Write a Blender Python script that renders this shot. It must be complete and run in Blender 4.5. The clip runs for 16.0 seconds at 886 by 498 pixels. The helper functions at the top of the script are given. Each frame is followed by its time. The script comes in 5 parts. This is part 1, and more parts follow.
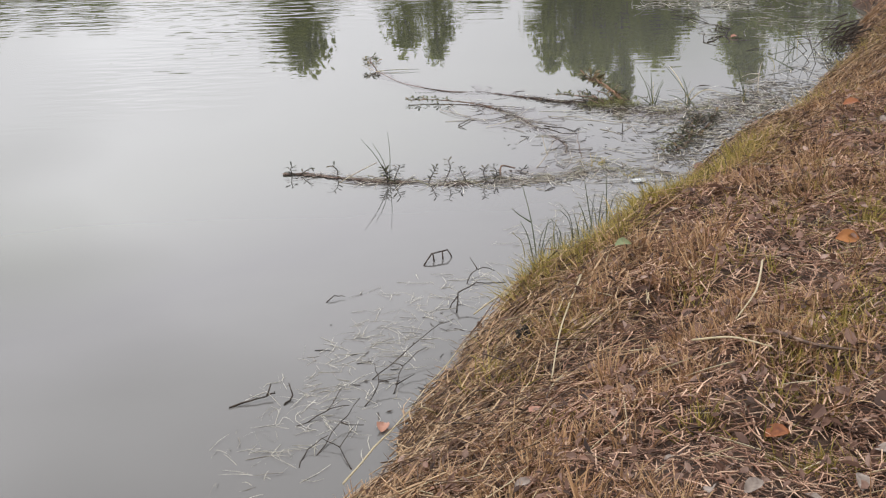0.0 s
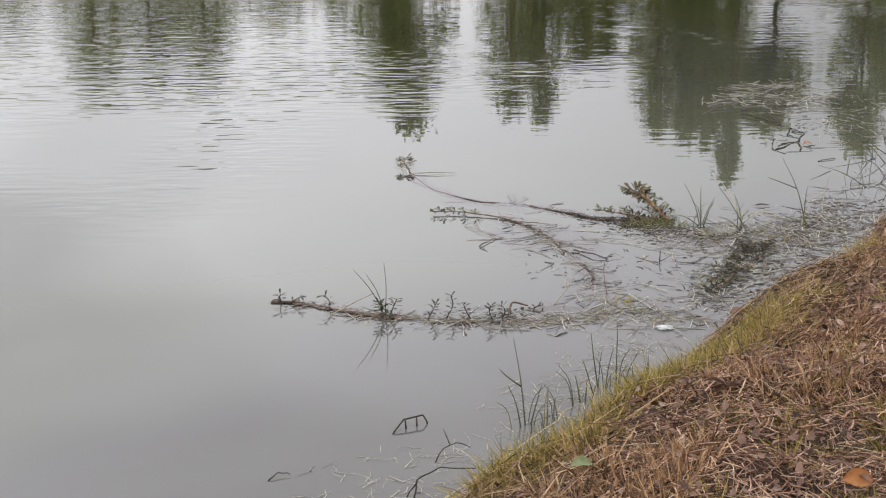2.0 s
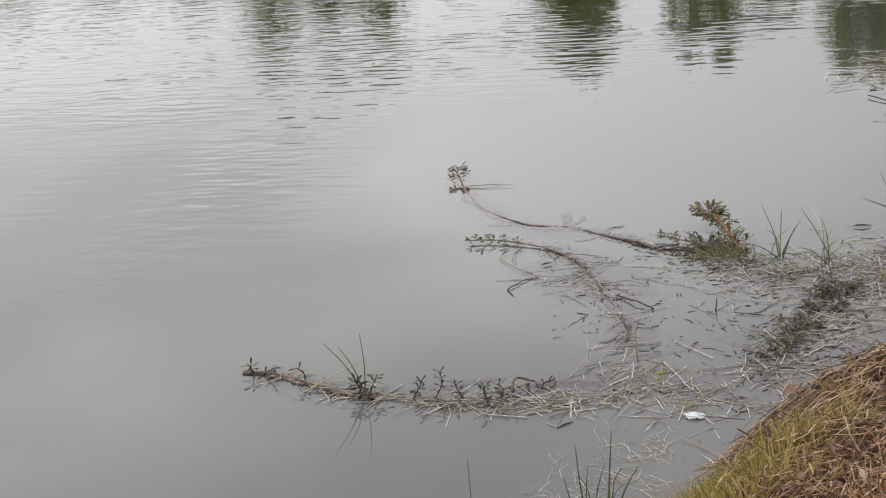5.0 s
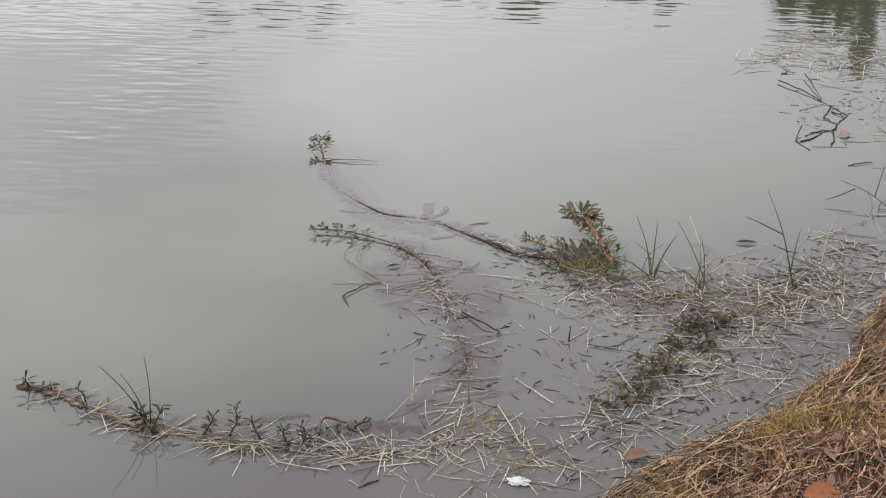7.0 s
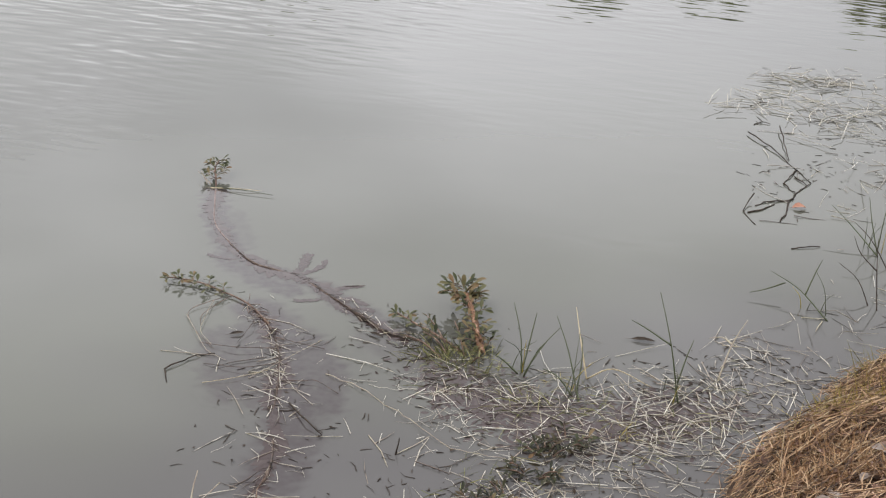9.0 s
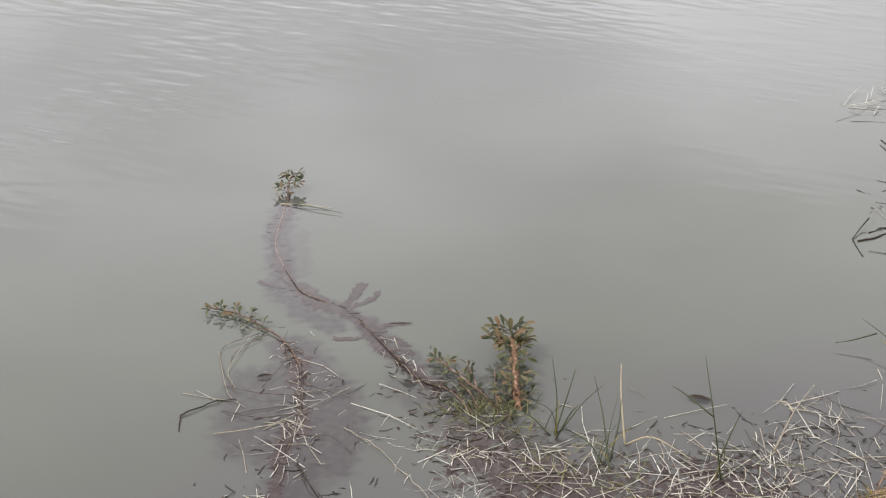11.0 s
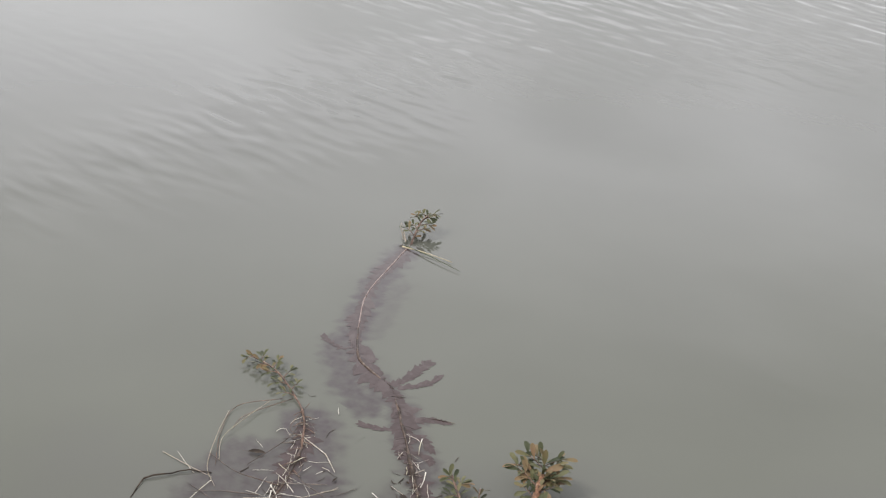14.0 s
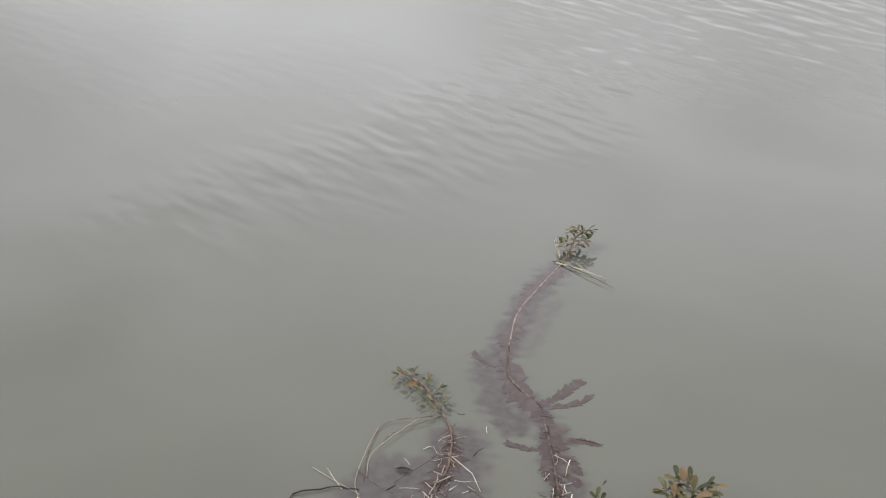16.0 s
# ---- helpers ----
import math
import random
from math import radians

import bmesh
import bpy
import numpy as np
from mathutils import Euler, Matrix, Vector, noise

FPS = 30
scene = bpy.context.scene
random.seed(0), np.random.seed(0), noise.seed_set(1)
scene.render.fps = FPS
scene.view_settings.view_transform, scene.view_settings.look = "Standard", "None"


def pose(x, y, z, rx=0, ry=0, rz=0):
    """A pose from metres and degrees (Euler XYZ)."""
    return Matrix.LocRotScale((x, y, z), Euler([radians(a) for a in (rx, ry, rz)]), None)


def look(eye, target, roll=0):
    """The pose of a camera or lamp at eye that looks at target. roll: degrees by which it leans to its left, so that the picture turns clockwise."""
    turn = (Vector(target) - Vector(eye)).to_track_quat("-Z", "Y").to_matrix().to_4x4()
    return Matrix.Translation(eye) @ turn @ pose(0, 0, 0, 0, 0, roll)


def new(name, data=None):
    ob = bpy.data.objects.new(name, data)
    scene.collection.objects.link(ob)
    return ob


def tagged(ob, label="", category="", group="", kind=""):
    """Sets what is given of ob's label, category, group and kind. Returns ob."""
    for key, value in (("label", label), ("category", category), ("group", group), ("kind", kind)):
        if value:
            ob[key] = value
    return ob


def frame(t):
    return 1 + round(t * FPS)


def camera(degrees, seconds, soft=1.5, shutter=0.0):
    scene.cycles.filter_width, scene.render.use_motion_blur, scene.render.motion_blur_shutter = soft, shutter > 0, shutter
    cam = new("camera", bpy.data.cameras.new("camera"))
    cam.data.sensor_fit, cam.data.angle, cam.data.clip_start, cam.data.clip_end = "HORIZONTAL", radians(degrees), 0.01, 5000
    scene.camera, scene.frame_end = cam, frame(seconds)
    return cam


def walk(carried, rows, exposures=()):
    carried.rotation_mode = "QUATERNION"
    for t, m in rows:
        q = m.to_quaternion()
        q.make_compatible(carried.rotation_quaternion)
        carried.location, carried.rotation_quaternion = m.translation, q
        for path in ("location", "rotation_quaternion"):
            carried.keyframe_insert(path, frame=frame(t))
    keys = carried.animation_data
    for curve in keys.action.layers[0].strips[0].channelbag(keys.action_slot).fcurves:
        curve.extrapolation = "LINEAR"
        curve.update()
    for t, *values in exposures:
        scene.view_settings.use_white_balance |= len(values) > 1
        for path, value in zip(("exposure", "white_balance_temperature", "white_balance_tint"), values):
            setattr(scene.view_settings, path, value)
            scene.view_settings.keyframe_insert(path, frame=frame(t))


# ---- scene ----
cam = camera(37.0, 16.0, soft=1.25)
PATH = [
    (0, (-0.148, -1.721, 1.585), (-0.071, 0.166, 0.927), -1.6),
    (0.5, (0.053, -1.558, 1.629), (0.04, 0.348, 1.024), -1.4),
    (1, (0.165, -1.451, 1.661), (0.149, 0.45, 1.042), -2.5),
    (1.5, (0.227, -1.205, 1.659), (0.06, 0.709, 1.105), 0.8),
    (2, (0.279, -1.041, 1.692), (0.199, 0.874, 1.12), -1.0),
    (2.5, (0.402, -0.882, 1.701), (0.25, 1.037, 1.16), -2.4),
    (3, (0.557, -0.747, 1.756), (0.343, 1.156, 1.18), -3.1),
    (3.2, (0.589, -0.711, 1.759), (0.37, 1.187, 1.165), -3.1),
    (5.3, (0.961, 0.036, 1.818), (0.587, 1.888, 1.164), -4.8),
    (5.5, (1.006, 0.078, 1.826), (0.654, 1.932, 1.163), -4.6),
    (6, (1.064, 0.257, 1.812), (0.805, 2.125, 1.146), -2.4),
    (6.5, (1.081, 0.515, 1.853), (0.788, 2.37, 1.166), 0.4),
    (7, (1.125, 0.652, 1.864), (0.861, 2.482, 1.101), -0.1),
    (7.5, (1.31, 0.872, 1.914), (0.939, 2.658, 1.093), -1.3),
    (8, (1.462, 1.003, 1.973), (1.07, 2.791, 1.166), 0.2),
    (8.5, (1.548, 1.171, 1.971), (1.159, 2.968, 1.183), 1.8),
    (9, (1.643, 1.402, 2.025), (1.304, 3.193, 1.203), 4.2),
    (9.5, (1.737, 1.537, 2.055), (1.267, 3.295, 1.224), 2.0),
    (10, (1.946, 1.637, 2.2), (1.396, 3.366, 1.359), 3.1),
    (10.2, (1.988, 1.676, 2.234), (1.428, 3.393, 1.375), 2.5),
    (12.3, (2.332, 2.514, 2.178), (1.392, 4.001, 1.225), 0.4),
    (12.5, (2.426, 2.597, 2.212), (1.42, 4.054, 1.281), 0.1),
    (13, (2.559, 2.729, 2.234), (1.516, 4.159, 1.303), -1.3),
    (13.5, (2.593, 2.902, 2.202), (1.589, 4.333, 1.231), 3.2),
    (14, (2.575, 3.086, 2.239), (1.424, 4.406, 1.273), 2.5),
    (14.5, (2.561, 3.137, 2.228), (1.286, 4.342, 1.269), 0.1),
    (15, (2.583, 3.158, 2.257), (1.212, 4.265, 1.311), -1.4),
    (15.5, (2.601, 3.168, 2.265), (1.211, 4.242, 1.31), -1.8),
    (16, (2.608, 3.171, 2.261), (1.267, 4.302, 1.301), -1.7),
]

walk(cam, [(t, look(eye, target, roll)) for t, eye, target, roll in PATH],
     [(0, 0.06), (0.5, 0.02), (1.5, -0.05), (3.2, -0.18), (5.5, -0.16), (6.5, -0.16), (7.5, -0.04), (9, 0.04), (10, 0.1), (12.5, 0.2), (13.5, 0.1), (14.0, 0.2), (14.5, 0.18), (16, 0.17)])

# ---- sky and sun ----
world = bpy.data.worlds.new("overcast")
scene.world = world
world.use_nodes = True
wn, wl = world.node_tree.nodes, world.node_tree.links
wn.clear()
sky = wn.new("ShaderNodeTexSky")
sky.sky_type, sky.sun_disc = "NISHITA", False
sky.sun_elevation, sky.sun_rotation = radians(58), radians(-125)
sky.air_density, sky.dust_density, sky.ozone_density = 1.0, 6.0, 1.0
thin = wn.new("ShaderNodeMix")
thin.data_type, thin.blend_type = "RGBA", "MULTIPLY"
thin.inputs["Factor"].default_value = 1.0
thin.inputs["B"].default_value = (0.10, 0.10, 0.10, 1)
wl.new(sky.outputs[0], thin.inputs["A"])
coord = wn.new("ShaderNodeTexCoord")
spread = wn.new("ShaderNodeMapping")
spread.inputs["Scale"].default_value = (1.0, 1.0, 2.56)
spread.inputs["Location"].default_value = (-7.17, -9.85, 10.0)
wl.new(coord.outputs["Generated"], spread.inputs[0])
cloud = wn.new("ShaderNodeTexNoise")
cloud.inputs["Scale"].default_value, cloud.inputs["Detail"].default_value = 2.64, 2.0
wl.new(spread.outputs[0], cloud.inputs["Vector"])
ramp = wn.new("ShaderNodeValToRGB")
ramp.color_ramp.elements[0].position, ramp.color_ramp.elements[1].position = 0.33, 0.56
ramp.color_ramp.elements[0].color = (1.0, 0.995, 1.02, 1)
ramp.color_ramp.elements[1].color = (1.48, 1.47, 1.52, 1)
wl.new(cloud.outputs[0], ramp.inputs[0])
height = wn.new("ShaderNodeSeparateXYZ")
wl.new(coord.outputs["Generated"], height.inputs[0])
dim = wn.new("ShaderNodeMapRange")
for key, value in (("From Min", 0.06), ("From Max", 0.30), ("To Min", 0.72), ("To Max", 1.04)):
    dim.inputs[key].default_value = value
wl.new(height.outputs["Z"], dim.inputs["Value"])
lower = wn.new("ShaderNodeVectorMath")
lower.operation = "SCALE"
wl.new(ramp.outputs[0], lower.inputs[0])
# a broad brightening added to the sky on one side
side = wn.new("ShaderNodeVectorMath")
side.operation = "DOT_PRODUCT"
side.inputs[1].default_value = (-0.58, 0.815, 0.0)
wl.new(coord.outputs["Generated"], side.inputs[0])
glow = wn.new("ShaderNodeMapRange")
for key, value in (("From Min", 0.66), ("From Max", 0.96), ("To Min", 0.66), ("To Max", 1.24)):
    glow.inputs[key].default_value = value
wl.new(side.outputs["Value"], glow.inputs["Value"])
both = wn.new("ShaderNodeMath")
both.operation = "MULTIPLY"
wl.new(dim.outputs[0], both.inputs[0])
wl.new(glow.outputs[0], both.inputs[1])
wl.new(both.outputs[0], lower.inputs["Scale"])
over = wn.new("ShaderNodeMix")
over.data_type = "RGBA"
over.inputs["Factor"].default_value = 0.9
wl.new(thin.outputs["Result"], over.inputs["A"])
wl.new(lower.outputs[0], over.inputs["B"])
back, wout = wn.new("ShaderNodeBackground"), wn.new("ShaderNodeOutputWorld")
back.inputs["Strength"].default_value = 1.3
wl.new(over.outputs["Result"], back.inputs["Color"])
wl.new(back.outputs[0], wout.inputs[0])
sun = new("sun", bpy.data.lights.new("sun", "SUN"))
sun.data.energy, sun.data.angle, sun.data.color = 1.5, radians(12), (1.0, 0.96, 0.9)
sun.matrix_world = look((-26, -18, 50), (0, 0, 0))


# ---- materials ----
def material(name, colors, rough=0.7, source="noise", scale=20.0, bump=0.0, bump_scale=120.0, trans=0.0, spec=0.4):
    """A node material whose colour runs over a ramp, by noise, by loose piece or by object."""
    m = bpy.data.materials.new(name)
    m.use_nodes = True
    n, l = m.node_tree.nodes, m.node_tree.links
    b = n["Principled BSDF"]
    b.inputs["Roughness"].default_value = rough
    b.inputs["Specular IOR Level"].default_value = spec
    r = n.new("ShaderNodeValToRGB")
    e = r.color_ramp.elements
    for i, c in enumerate(colors):
        p = i / max(1, len(colors) - 1)
        if i == 0:
            e[0].position, e[0].color = 0.0, (*c, 1)
        elif i == len(colors) - 1:
            e[len(e) - 1].position, e[len(e) - 1].color = 1.0, (*c, 1)
        else:
            e.new(p).color = (*c, 1)
    g = n.new("ShaderNodeNewGeometry")
    t = n.new("ShaderNodeTexNoise")
    t.inputs["Scale"].default_value, t.inputs["Detail"].default_value = scale, 5.0
    l.new(g.outputs["Position"], t.inputs["Vector"])
    if source == "noise":
        k = n.new("ShaderNodeMapRange")
        k.inputs["From Min"].default_value, k.inputs["From Max"].default_value = 0.28, 0.72
        l.new(t.outputs[0], k.inputs["Value"])
        value = k.outputs[0]
    else:
        if source == "island":
            base = g.outputs["Random Per Island"]
        else:
            base = n.new("ShaderNodeObjectInfo").outputs["Random"]
        # mostly by piece, with a little grain along it
        a = n.new("ShaderNodeMath")
        a.operation = "MULTIPLY_ADD"
        a.inputs[1].default_value, a.inputs[2].default_value = 0.5, -0.25
        l.new(t.outputs[0], a.inputs[0])
        s = n.new("ShaderNodeMath")
        s.operation, s.use_clamp = "ADD", True
        l.new(base, s.inputs[0])
        l.new(a.outputs[0], s.inputs[1])
        value = s.outputs[0]
    l.new(value, r.inputs[0])
    l.new(r.outputs[0], b.inputs["Base Color"])
    if bump:
        f = n.new("ShaderNodeTexNoise")
        f.inputs["Scale"].default_value, f.inputs["Detail"].default_value = bump_scale, 6.0
        l.new(g.outputs["Position"], f.inputs["Vector"])
        u = n.new("ShaderNodeBump")
        u.inputs["Strength"].default_value, u.inputs["Distance"].default_value = 1.0, bump
        l.new(f.outputs[0], u.inputs["Height"])
        l.new(u.outputs[0], b.inputs["Normal"])
    if trans:
        d = n.new("ShaderNodeBsdfTranslucent")
        l.new(r.outputs[0], d.inputs["Color"])
        x = n.new("ShaderNodeMixShader")
        x.inputs[0].default_value = trans
        l.new(b.outputs[0], x.inputs[1])
        l.new(d.outputs[0], x.inputs[2])
        l.new(x.outputs[0], n["Material Output"].inputs["Surface"])
    return m


M_SOIL = material("soil", [(0.028, 0.016, 0.011), (0.055, 0.033, 0.023), (0.10, 0.063, 0.044)], 0.9, scale=14, bump=0.012, bump_scale=60)
M_STRAW = material("dry_straw", [(0.046, 0.026, 0.018), (0.21, 0.122, 0.068), (0.04, 0.024, 0.017), (0.345, 0.205, 0.107), (0.48, 0.325, 0.195), (0.565, 0.41, 0.25), (0.049, 0.031, 0.022)], 0.6, "island", 30, trans=0.1)
M_STUBBLE = material("brown_stubble", [(0.04, 0.02, 0.014), (0.20, 0.105, 0.07), (0.47, 0.28, 0.19), (0.66, 0.465, 0.335), (0.32, 0.168, 0.11), (0.055, 0.03, 0.021)], 0.7, "island", 30, trans=0.06)
M_THREAD = material("bleached_stems", [(0.66, 0.63, 0.54), (0.42, 0.39, 0.32), (0.75, 0.72, 0.64), (0.16, 0.13, 0.10)], 0.5, "island", 30, trans=0.1)
M_PALE = material("pale_straw", [(0.40, 0.30, 0.17), (0.52, 0.42, 0.26), (0.58, 0.50, 0.34), (0.34, 0.25, 0.15)], 0.55, "island", 30, trans=0.15)
M_WET = material("wet_straw", [(0.05, 0.037, 0.03), (0.30, 0.25, 0.20), (0.56, 0.52, 0.44), (0.78, 0.75, 0.67), (0.50, 0.46, 0.33), (0.36, 0.29, 0.235), (0.66, 0.62, 0.54), (0.05, 0.04, 0.03), (0.12, 0.085, 0.065)], 0.4, "island", 30, trans=0.15, spec=0.5)
M_BROWNGRASS = material("brown_grass", [(0.05, 0.028, 0.016), (0.26, 0.145, 0.075), (0.46, 0.275, 0.143), (0.60, 0.415, 0.24), (0.30, 0.165, 0.075)], 0.6, "island", 30, trans=0.12)
M_GREEN = material("green_grass", [(0.09, 0.075, 0.02), (0.24, 0.20, 0.045), (0.42, 0.335, 0.08), (0.56, 0.42, 0.16)], 0.5, "island", 30, trans=0.3)
M_MATGRASS = material("mat_grass", [(0.05, 0.055, 0.02), (0.12, 0.13, 0.045), (0.24, 0.24, 0.09), (0.34, 0.32, 0.15)], 0.5, "island", 30, trans=0.2)
M_LITTER = material("leaf_litter", [(0.035, 0.02, 0.015), (0.10, 0.055, 0.04), (0.24, 0.142, 0.106), (0.14, 0.08, 0.058), (0.40, 0.285, 0.235)], 0.7, "island", 30, trans=0.1)
M_ORANGE = material("orange_leaf", [(0.15, 0.05, 0.022), (0.27, 0.095, 0.032), (0.20, 0.07, 0.03)], 0.5, "noise", 60, bump=0.001)
M_AMBER = material("amber_leaf", [(0.18, 0.075, 0.025), (0.36, 0.15, 0.045), (0.28, 0.11, 0.038)], 0.5, "noise", 60, bump=0.001)
M_GREYLEAF = material("grey_leaf", [(0.12, 0.09, 0.075), (0.24, 0.195, 0.165), (0.34, 0.29, 0.255)], 0.6, "noise", 70, bump=0.001)
M_GREENLEAF = material("broad_green_leaf", [(0.16, 0.19, 0.09), (0.24, 0.27, 0.14)], 0.5, "noise", 60, bump=0.001)
M_PINK = material("pink_leaf", [(0.34, 0.15, 0.10), (0.42, 0.23, 0.16)], 0.5, "noise", 60, bump=0.001)
M_LEAF = material("green_leaf", [(0.034, 0.042, 0.021), (0.072, 0.078, 0.038), (0.125, 0.12, 0.058), (0.18, 0.115, 0.062)], 0.5, "object", 60, trans=0.08, spec=0.2)
M_SKIRT = material("olive_tangle", [(0.015, 0.014, 0.009), (0.04, 0.034, 0.018), (0.085, 0.066, 0.036), (0.14, 0.095, 0.06)], 0.5, "island", 40, trans=0.15)
M_WETSTEM = material("wet_stem", [(0.02, 0.015, 0.012), (0.05, 0.035, 0.027), (0.095, 0.062, 0.046), (0.19, 0.14, 0.11)], 0.5, "noise", 55, bump=0.002, bump_scale=150)
M_DARKLEAF = material("dark_leaf", [(0.013, 0.015, 0.009), (0.028, 0.031, 0.016), (0.055, 0.054, 0.027), (0.09, 0.066, 0.038)], 0.55, "object", 60, trans=0.15, spec=0.25)
M_BARK = material("stalk_bark", [(0.04, 0.025, 0.018), (0.13, 0.07, 0.042), (0.25, 0.13, 0.072), (0.42, 0.33, 0.27)], 0.7, "noise", 85, bump=0.003, bump_scale=160)
M_STEM = material("brown_stem", [(0.045, 0.03, 0.022), (0.09, 0.055, 0.04), (0.17, 0.105, 0.075), (0.34, 0.26, 0.2)], 0.55, "noise", 40, bump=0.002, bump_scale=150)
M_PALESTEM = material("pale_stem", [(0.11, 0.075, 0.07), (0.24, 0.18, 0.165), (0.34, 0.28, 0.25)], 0.45, "noise", 60, bump=0.001)
M_TWIG = material("dark_twig", [(0.018, 0.014, 0.011), (0.042, 0.032, 0.025), (0.075, 0.055, 0.04)], 0.65, "noise", 50, bump=0.001, spec=0.15)
M_REED = material("reed_green", [(0.03, 0.04, 0.02), (0.06, 0.075, 0.035), (0.11, 0.11, 0.055)], 0.5, "island", 40, trans=0.1)
M_PLASTIC = material("white_plastic", [(0.48, 0.50, 0.51), (0.66, 0.68, 0.69)], 0.3, "noise", 40, bump=0.002, bump_scale=90)
M_CROWN = material("tree_leaves", [(0.20, 0.225, 0.06), (0.265, 0.295, 0.08), (0.32, 0.355, 0.10)], 0.8, "island", 2, trans=0.42, spec=0.05)
M_TRUNK = material("tree_bark", [(0.12, 0.105, 0.08), (0.22, 0.19, 0.15)], 0.9, "noise", 6, bump=0.02, bump_scale=20)
M_BLACK = material("near_black", [(0.008, 0.007, 0.006), (0.02, 0.016, 0.013)], 0.9, "noise", 40)


def water_material():
    m = bpy.data.materials.new("pond_water")
    m.use_nodes = True
    n, l = m.node_tree.nodes, m.node_tree.links
    n.remove(n["Principled BSDF"])
    g = n.new("ShaderNodeNewGeometry")

    def noise_of(sx, sy, turn, detail, rough=0.5):
        k = n.new("ShaderNodeMapping")
        k.inputs["Scale"].default_value = (sx, sy, 1)
        k.inputs["Rotation"].default_value = (0, 0, radians(turn))
        l.new(g.outputs["Position"], k.inputs[0])
        t = n.new("ShaderNodeTexNoise")
        t.inputs["Scale"].default_value, t.inputs["Detail"].default_value, t.inputs["Roughness"].default_value = 1.0, detail, rough
        l.new(k.outputs[0], t.inputs["Vector"])
        return t.outputs[0]

    def math_of(op, a, b=None, c=None):
        x = n.new("ShaderNodeMath")
        x.operation = op
        for i, v in enumerate((a, b, c)):
            if v is None:
                continue
            if isinstance(v, (int, float)):
                x.inputs[i].default_value = v
            else:
                l.new(v, x.inputs[i])
        return x.outputs[0]

    def smooth(v, lo, hi, a=0.0, b=1.0):
        x = n.new("ShaderNodeMapRange")
        x.interpolation_type = "SMOOTHSTEP"
        for key, w in (("From Min", lo), ("From Max", hi), ("To Min", a), ("To Max", b)):
            x.inputs[key].default_value = w
        l.new(v, x.inputs["Value"])
        return x.outputs[0]

    sep = n.new("ShaderNodeSeparateXYZ")
    l.new(g.outputs["Position"], sep.inputs[0])
    # the wind touches the open water, and leaves the water under the bank calm
    far = math_of("SUBTRACT", math_of("MULTIPLY", sep.outputs["Y"], 0.75), math_of("MULTIPLY", sep.outputs["X"], 0.66))
    gust = math_of("MULTIPLY", smooth(sep.outputs["X"], -1.5, -0.5, 1.0, 0.0), smooth(far, 4.2, 5.6))
    outer = math_of("MULTIPLY", smooth(far, 5.6, 7.2), smooth(sep.outputs["Y"], 7.1, 8.2, 0.35, 0.9))
    patch = smooth(noise_of(0.55, 0.4, 20, 2.0), 0.42, 0.60, 0.12, 1.0)
    open_water = math_of("MAXIMUM", math_of("MULTIPLY", gust, math_of("MULTIPLY_ADD", patch, 0.4, 0.6)), math_of("MULTIPLY", outer, patch))
    westward = math_of("MAXIMUM", smooth(sep.outputs["X"], -2.05, -1.35, 0.1, 1.0), smooth(sep.outputs["Y"], 7.2, 8.4, 0.0, 0.8))
    amount = math_of("MULTIPLY", open_water, westward)
    fine = math_of("ADD", noise_of(3.0, 9.5, 10, 1.0), math_of("MULTIPLY", noise_of(7.0, 18.0, -14, 0.0), 0.35))
    # longer waves far out, stronger towards the open side
    roll = math_of("MULTIPLY", math_of("MULTIPLY", smooth(sep.outputs["Y"], 5.4, 7.0), smooth(sep.outputs["X"], -0.6, 0.8)), 0.5)
    swell = math_of("MULTIPLY", math_of("MAXIMUM", math_of("MULTIPLY", smooth(sep.outputs["Y"], 7.0, 10.0), smooth(sep.outputs["Y"], 8.3, 9.6, 1.0, 0.6)), roll), smooth(math_of("MULTIPLY_ADD", sep.outputs["Y"], 0.22, sep.outputs["X"]), -0.7, 1.2, 1.0, 0.3))
    long_wave = math_of("ADD", noise_of(2.4, 6.4, 4, 2.0), math_of("MULTIPLY", noise_of(5.0, 13.0, -8, 1.0), 0.4))
    # light ripples along the bank farther on
    light = math_of("MULTIPLY", math_of("MULTIPLY", smooth(sep.outputs["X"], 0.7, 1.5), smooth(sep.outputs["Y"], 5.3, 6.4)), smooth(noise_of(0.9, 0.7, 40, 1.0), 0.38, 0.55, 0.03, 0.10))
    amount = math_of("MAXIMUM", amount, light)
    height = math_of("ADD", math_of("MULTIPLY", math_of("MULTIPLY", fine, 1.5), math_of("MULTIPLY", amount, smooth(far, 7.5, 10.0, 1.0, 0.35))), math_of("MULTIPLY", long_wave, math_of("MULTIPLY", math_of("MULTIPLY", swell, smooth(far, 4.0, 6.0)), 1.7)))
    u = n.new("ShaderNodeBump")
    u.inputs["Strength"].default_value, u.inputs["Distance"].default_value = 1.0, 0.0054
    l.new(height, u.inputs["Height"])
    face = n.new("ShaderNodeLayerWeight")
    face.inputs["Blend"].default_value = 0.5
    l.new(u.outputs[0], face.inputs["Normal"])
    gloss = math_of("MULTIPLY_ADD", math_of("POWER", face.outputs["Facing"], 3.5), 0.97, 0.003)
    gl = n.new("ShaderNodeBsdfGlossy")
    gl.inputs["Roughness"].default_value = 0.015
    l.new(u.outputs[0], gl.inputs["Normal"])
    # fine silt right under the surface clouds the water
    silt = n.new("ShaderNodeBsdfDiffuse")
    l.new(silt_colour(n, l, 0.68), silt.inputs["Color"])
    x = n.new("ShaderNodeMixShader")
    l.new(gloss, x.inputs[0])
    l.new(silt.outputs[0], x.inputs[1])
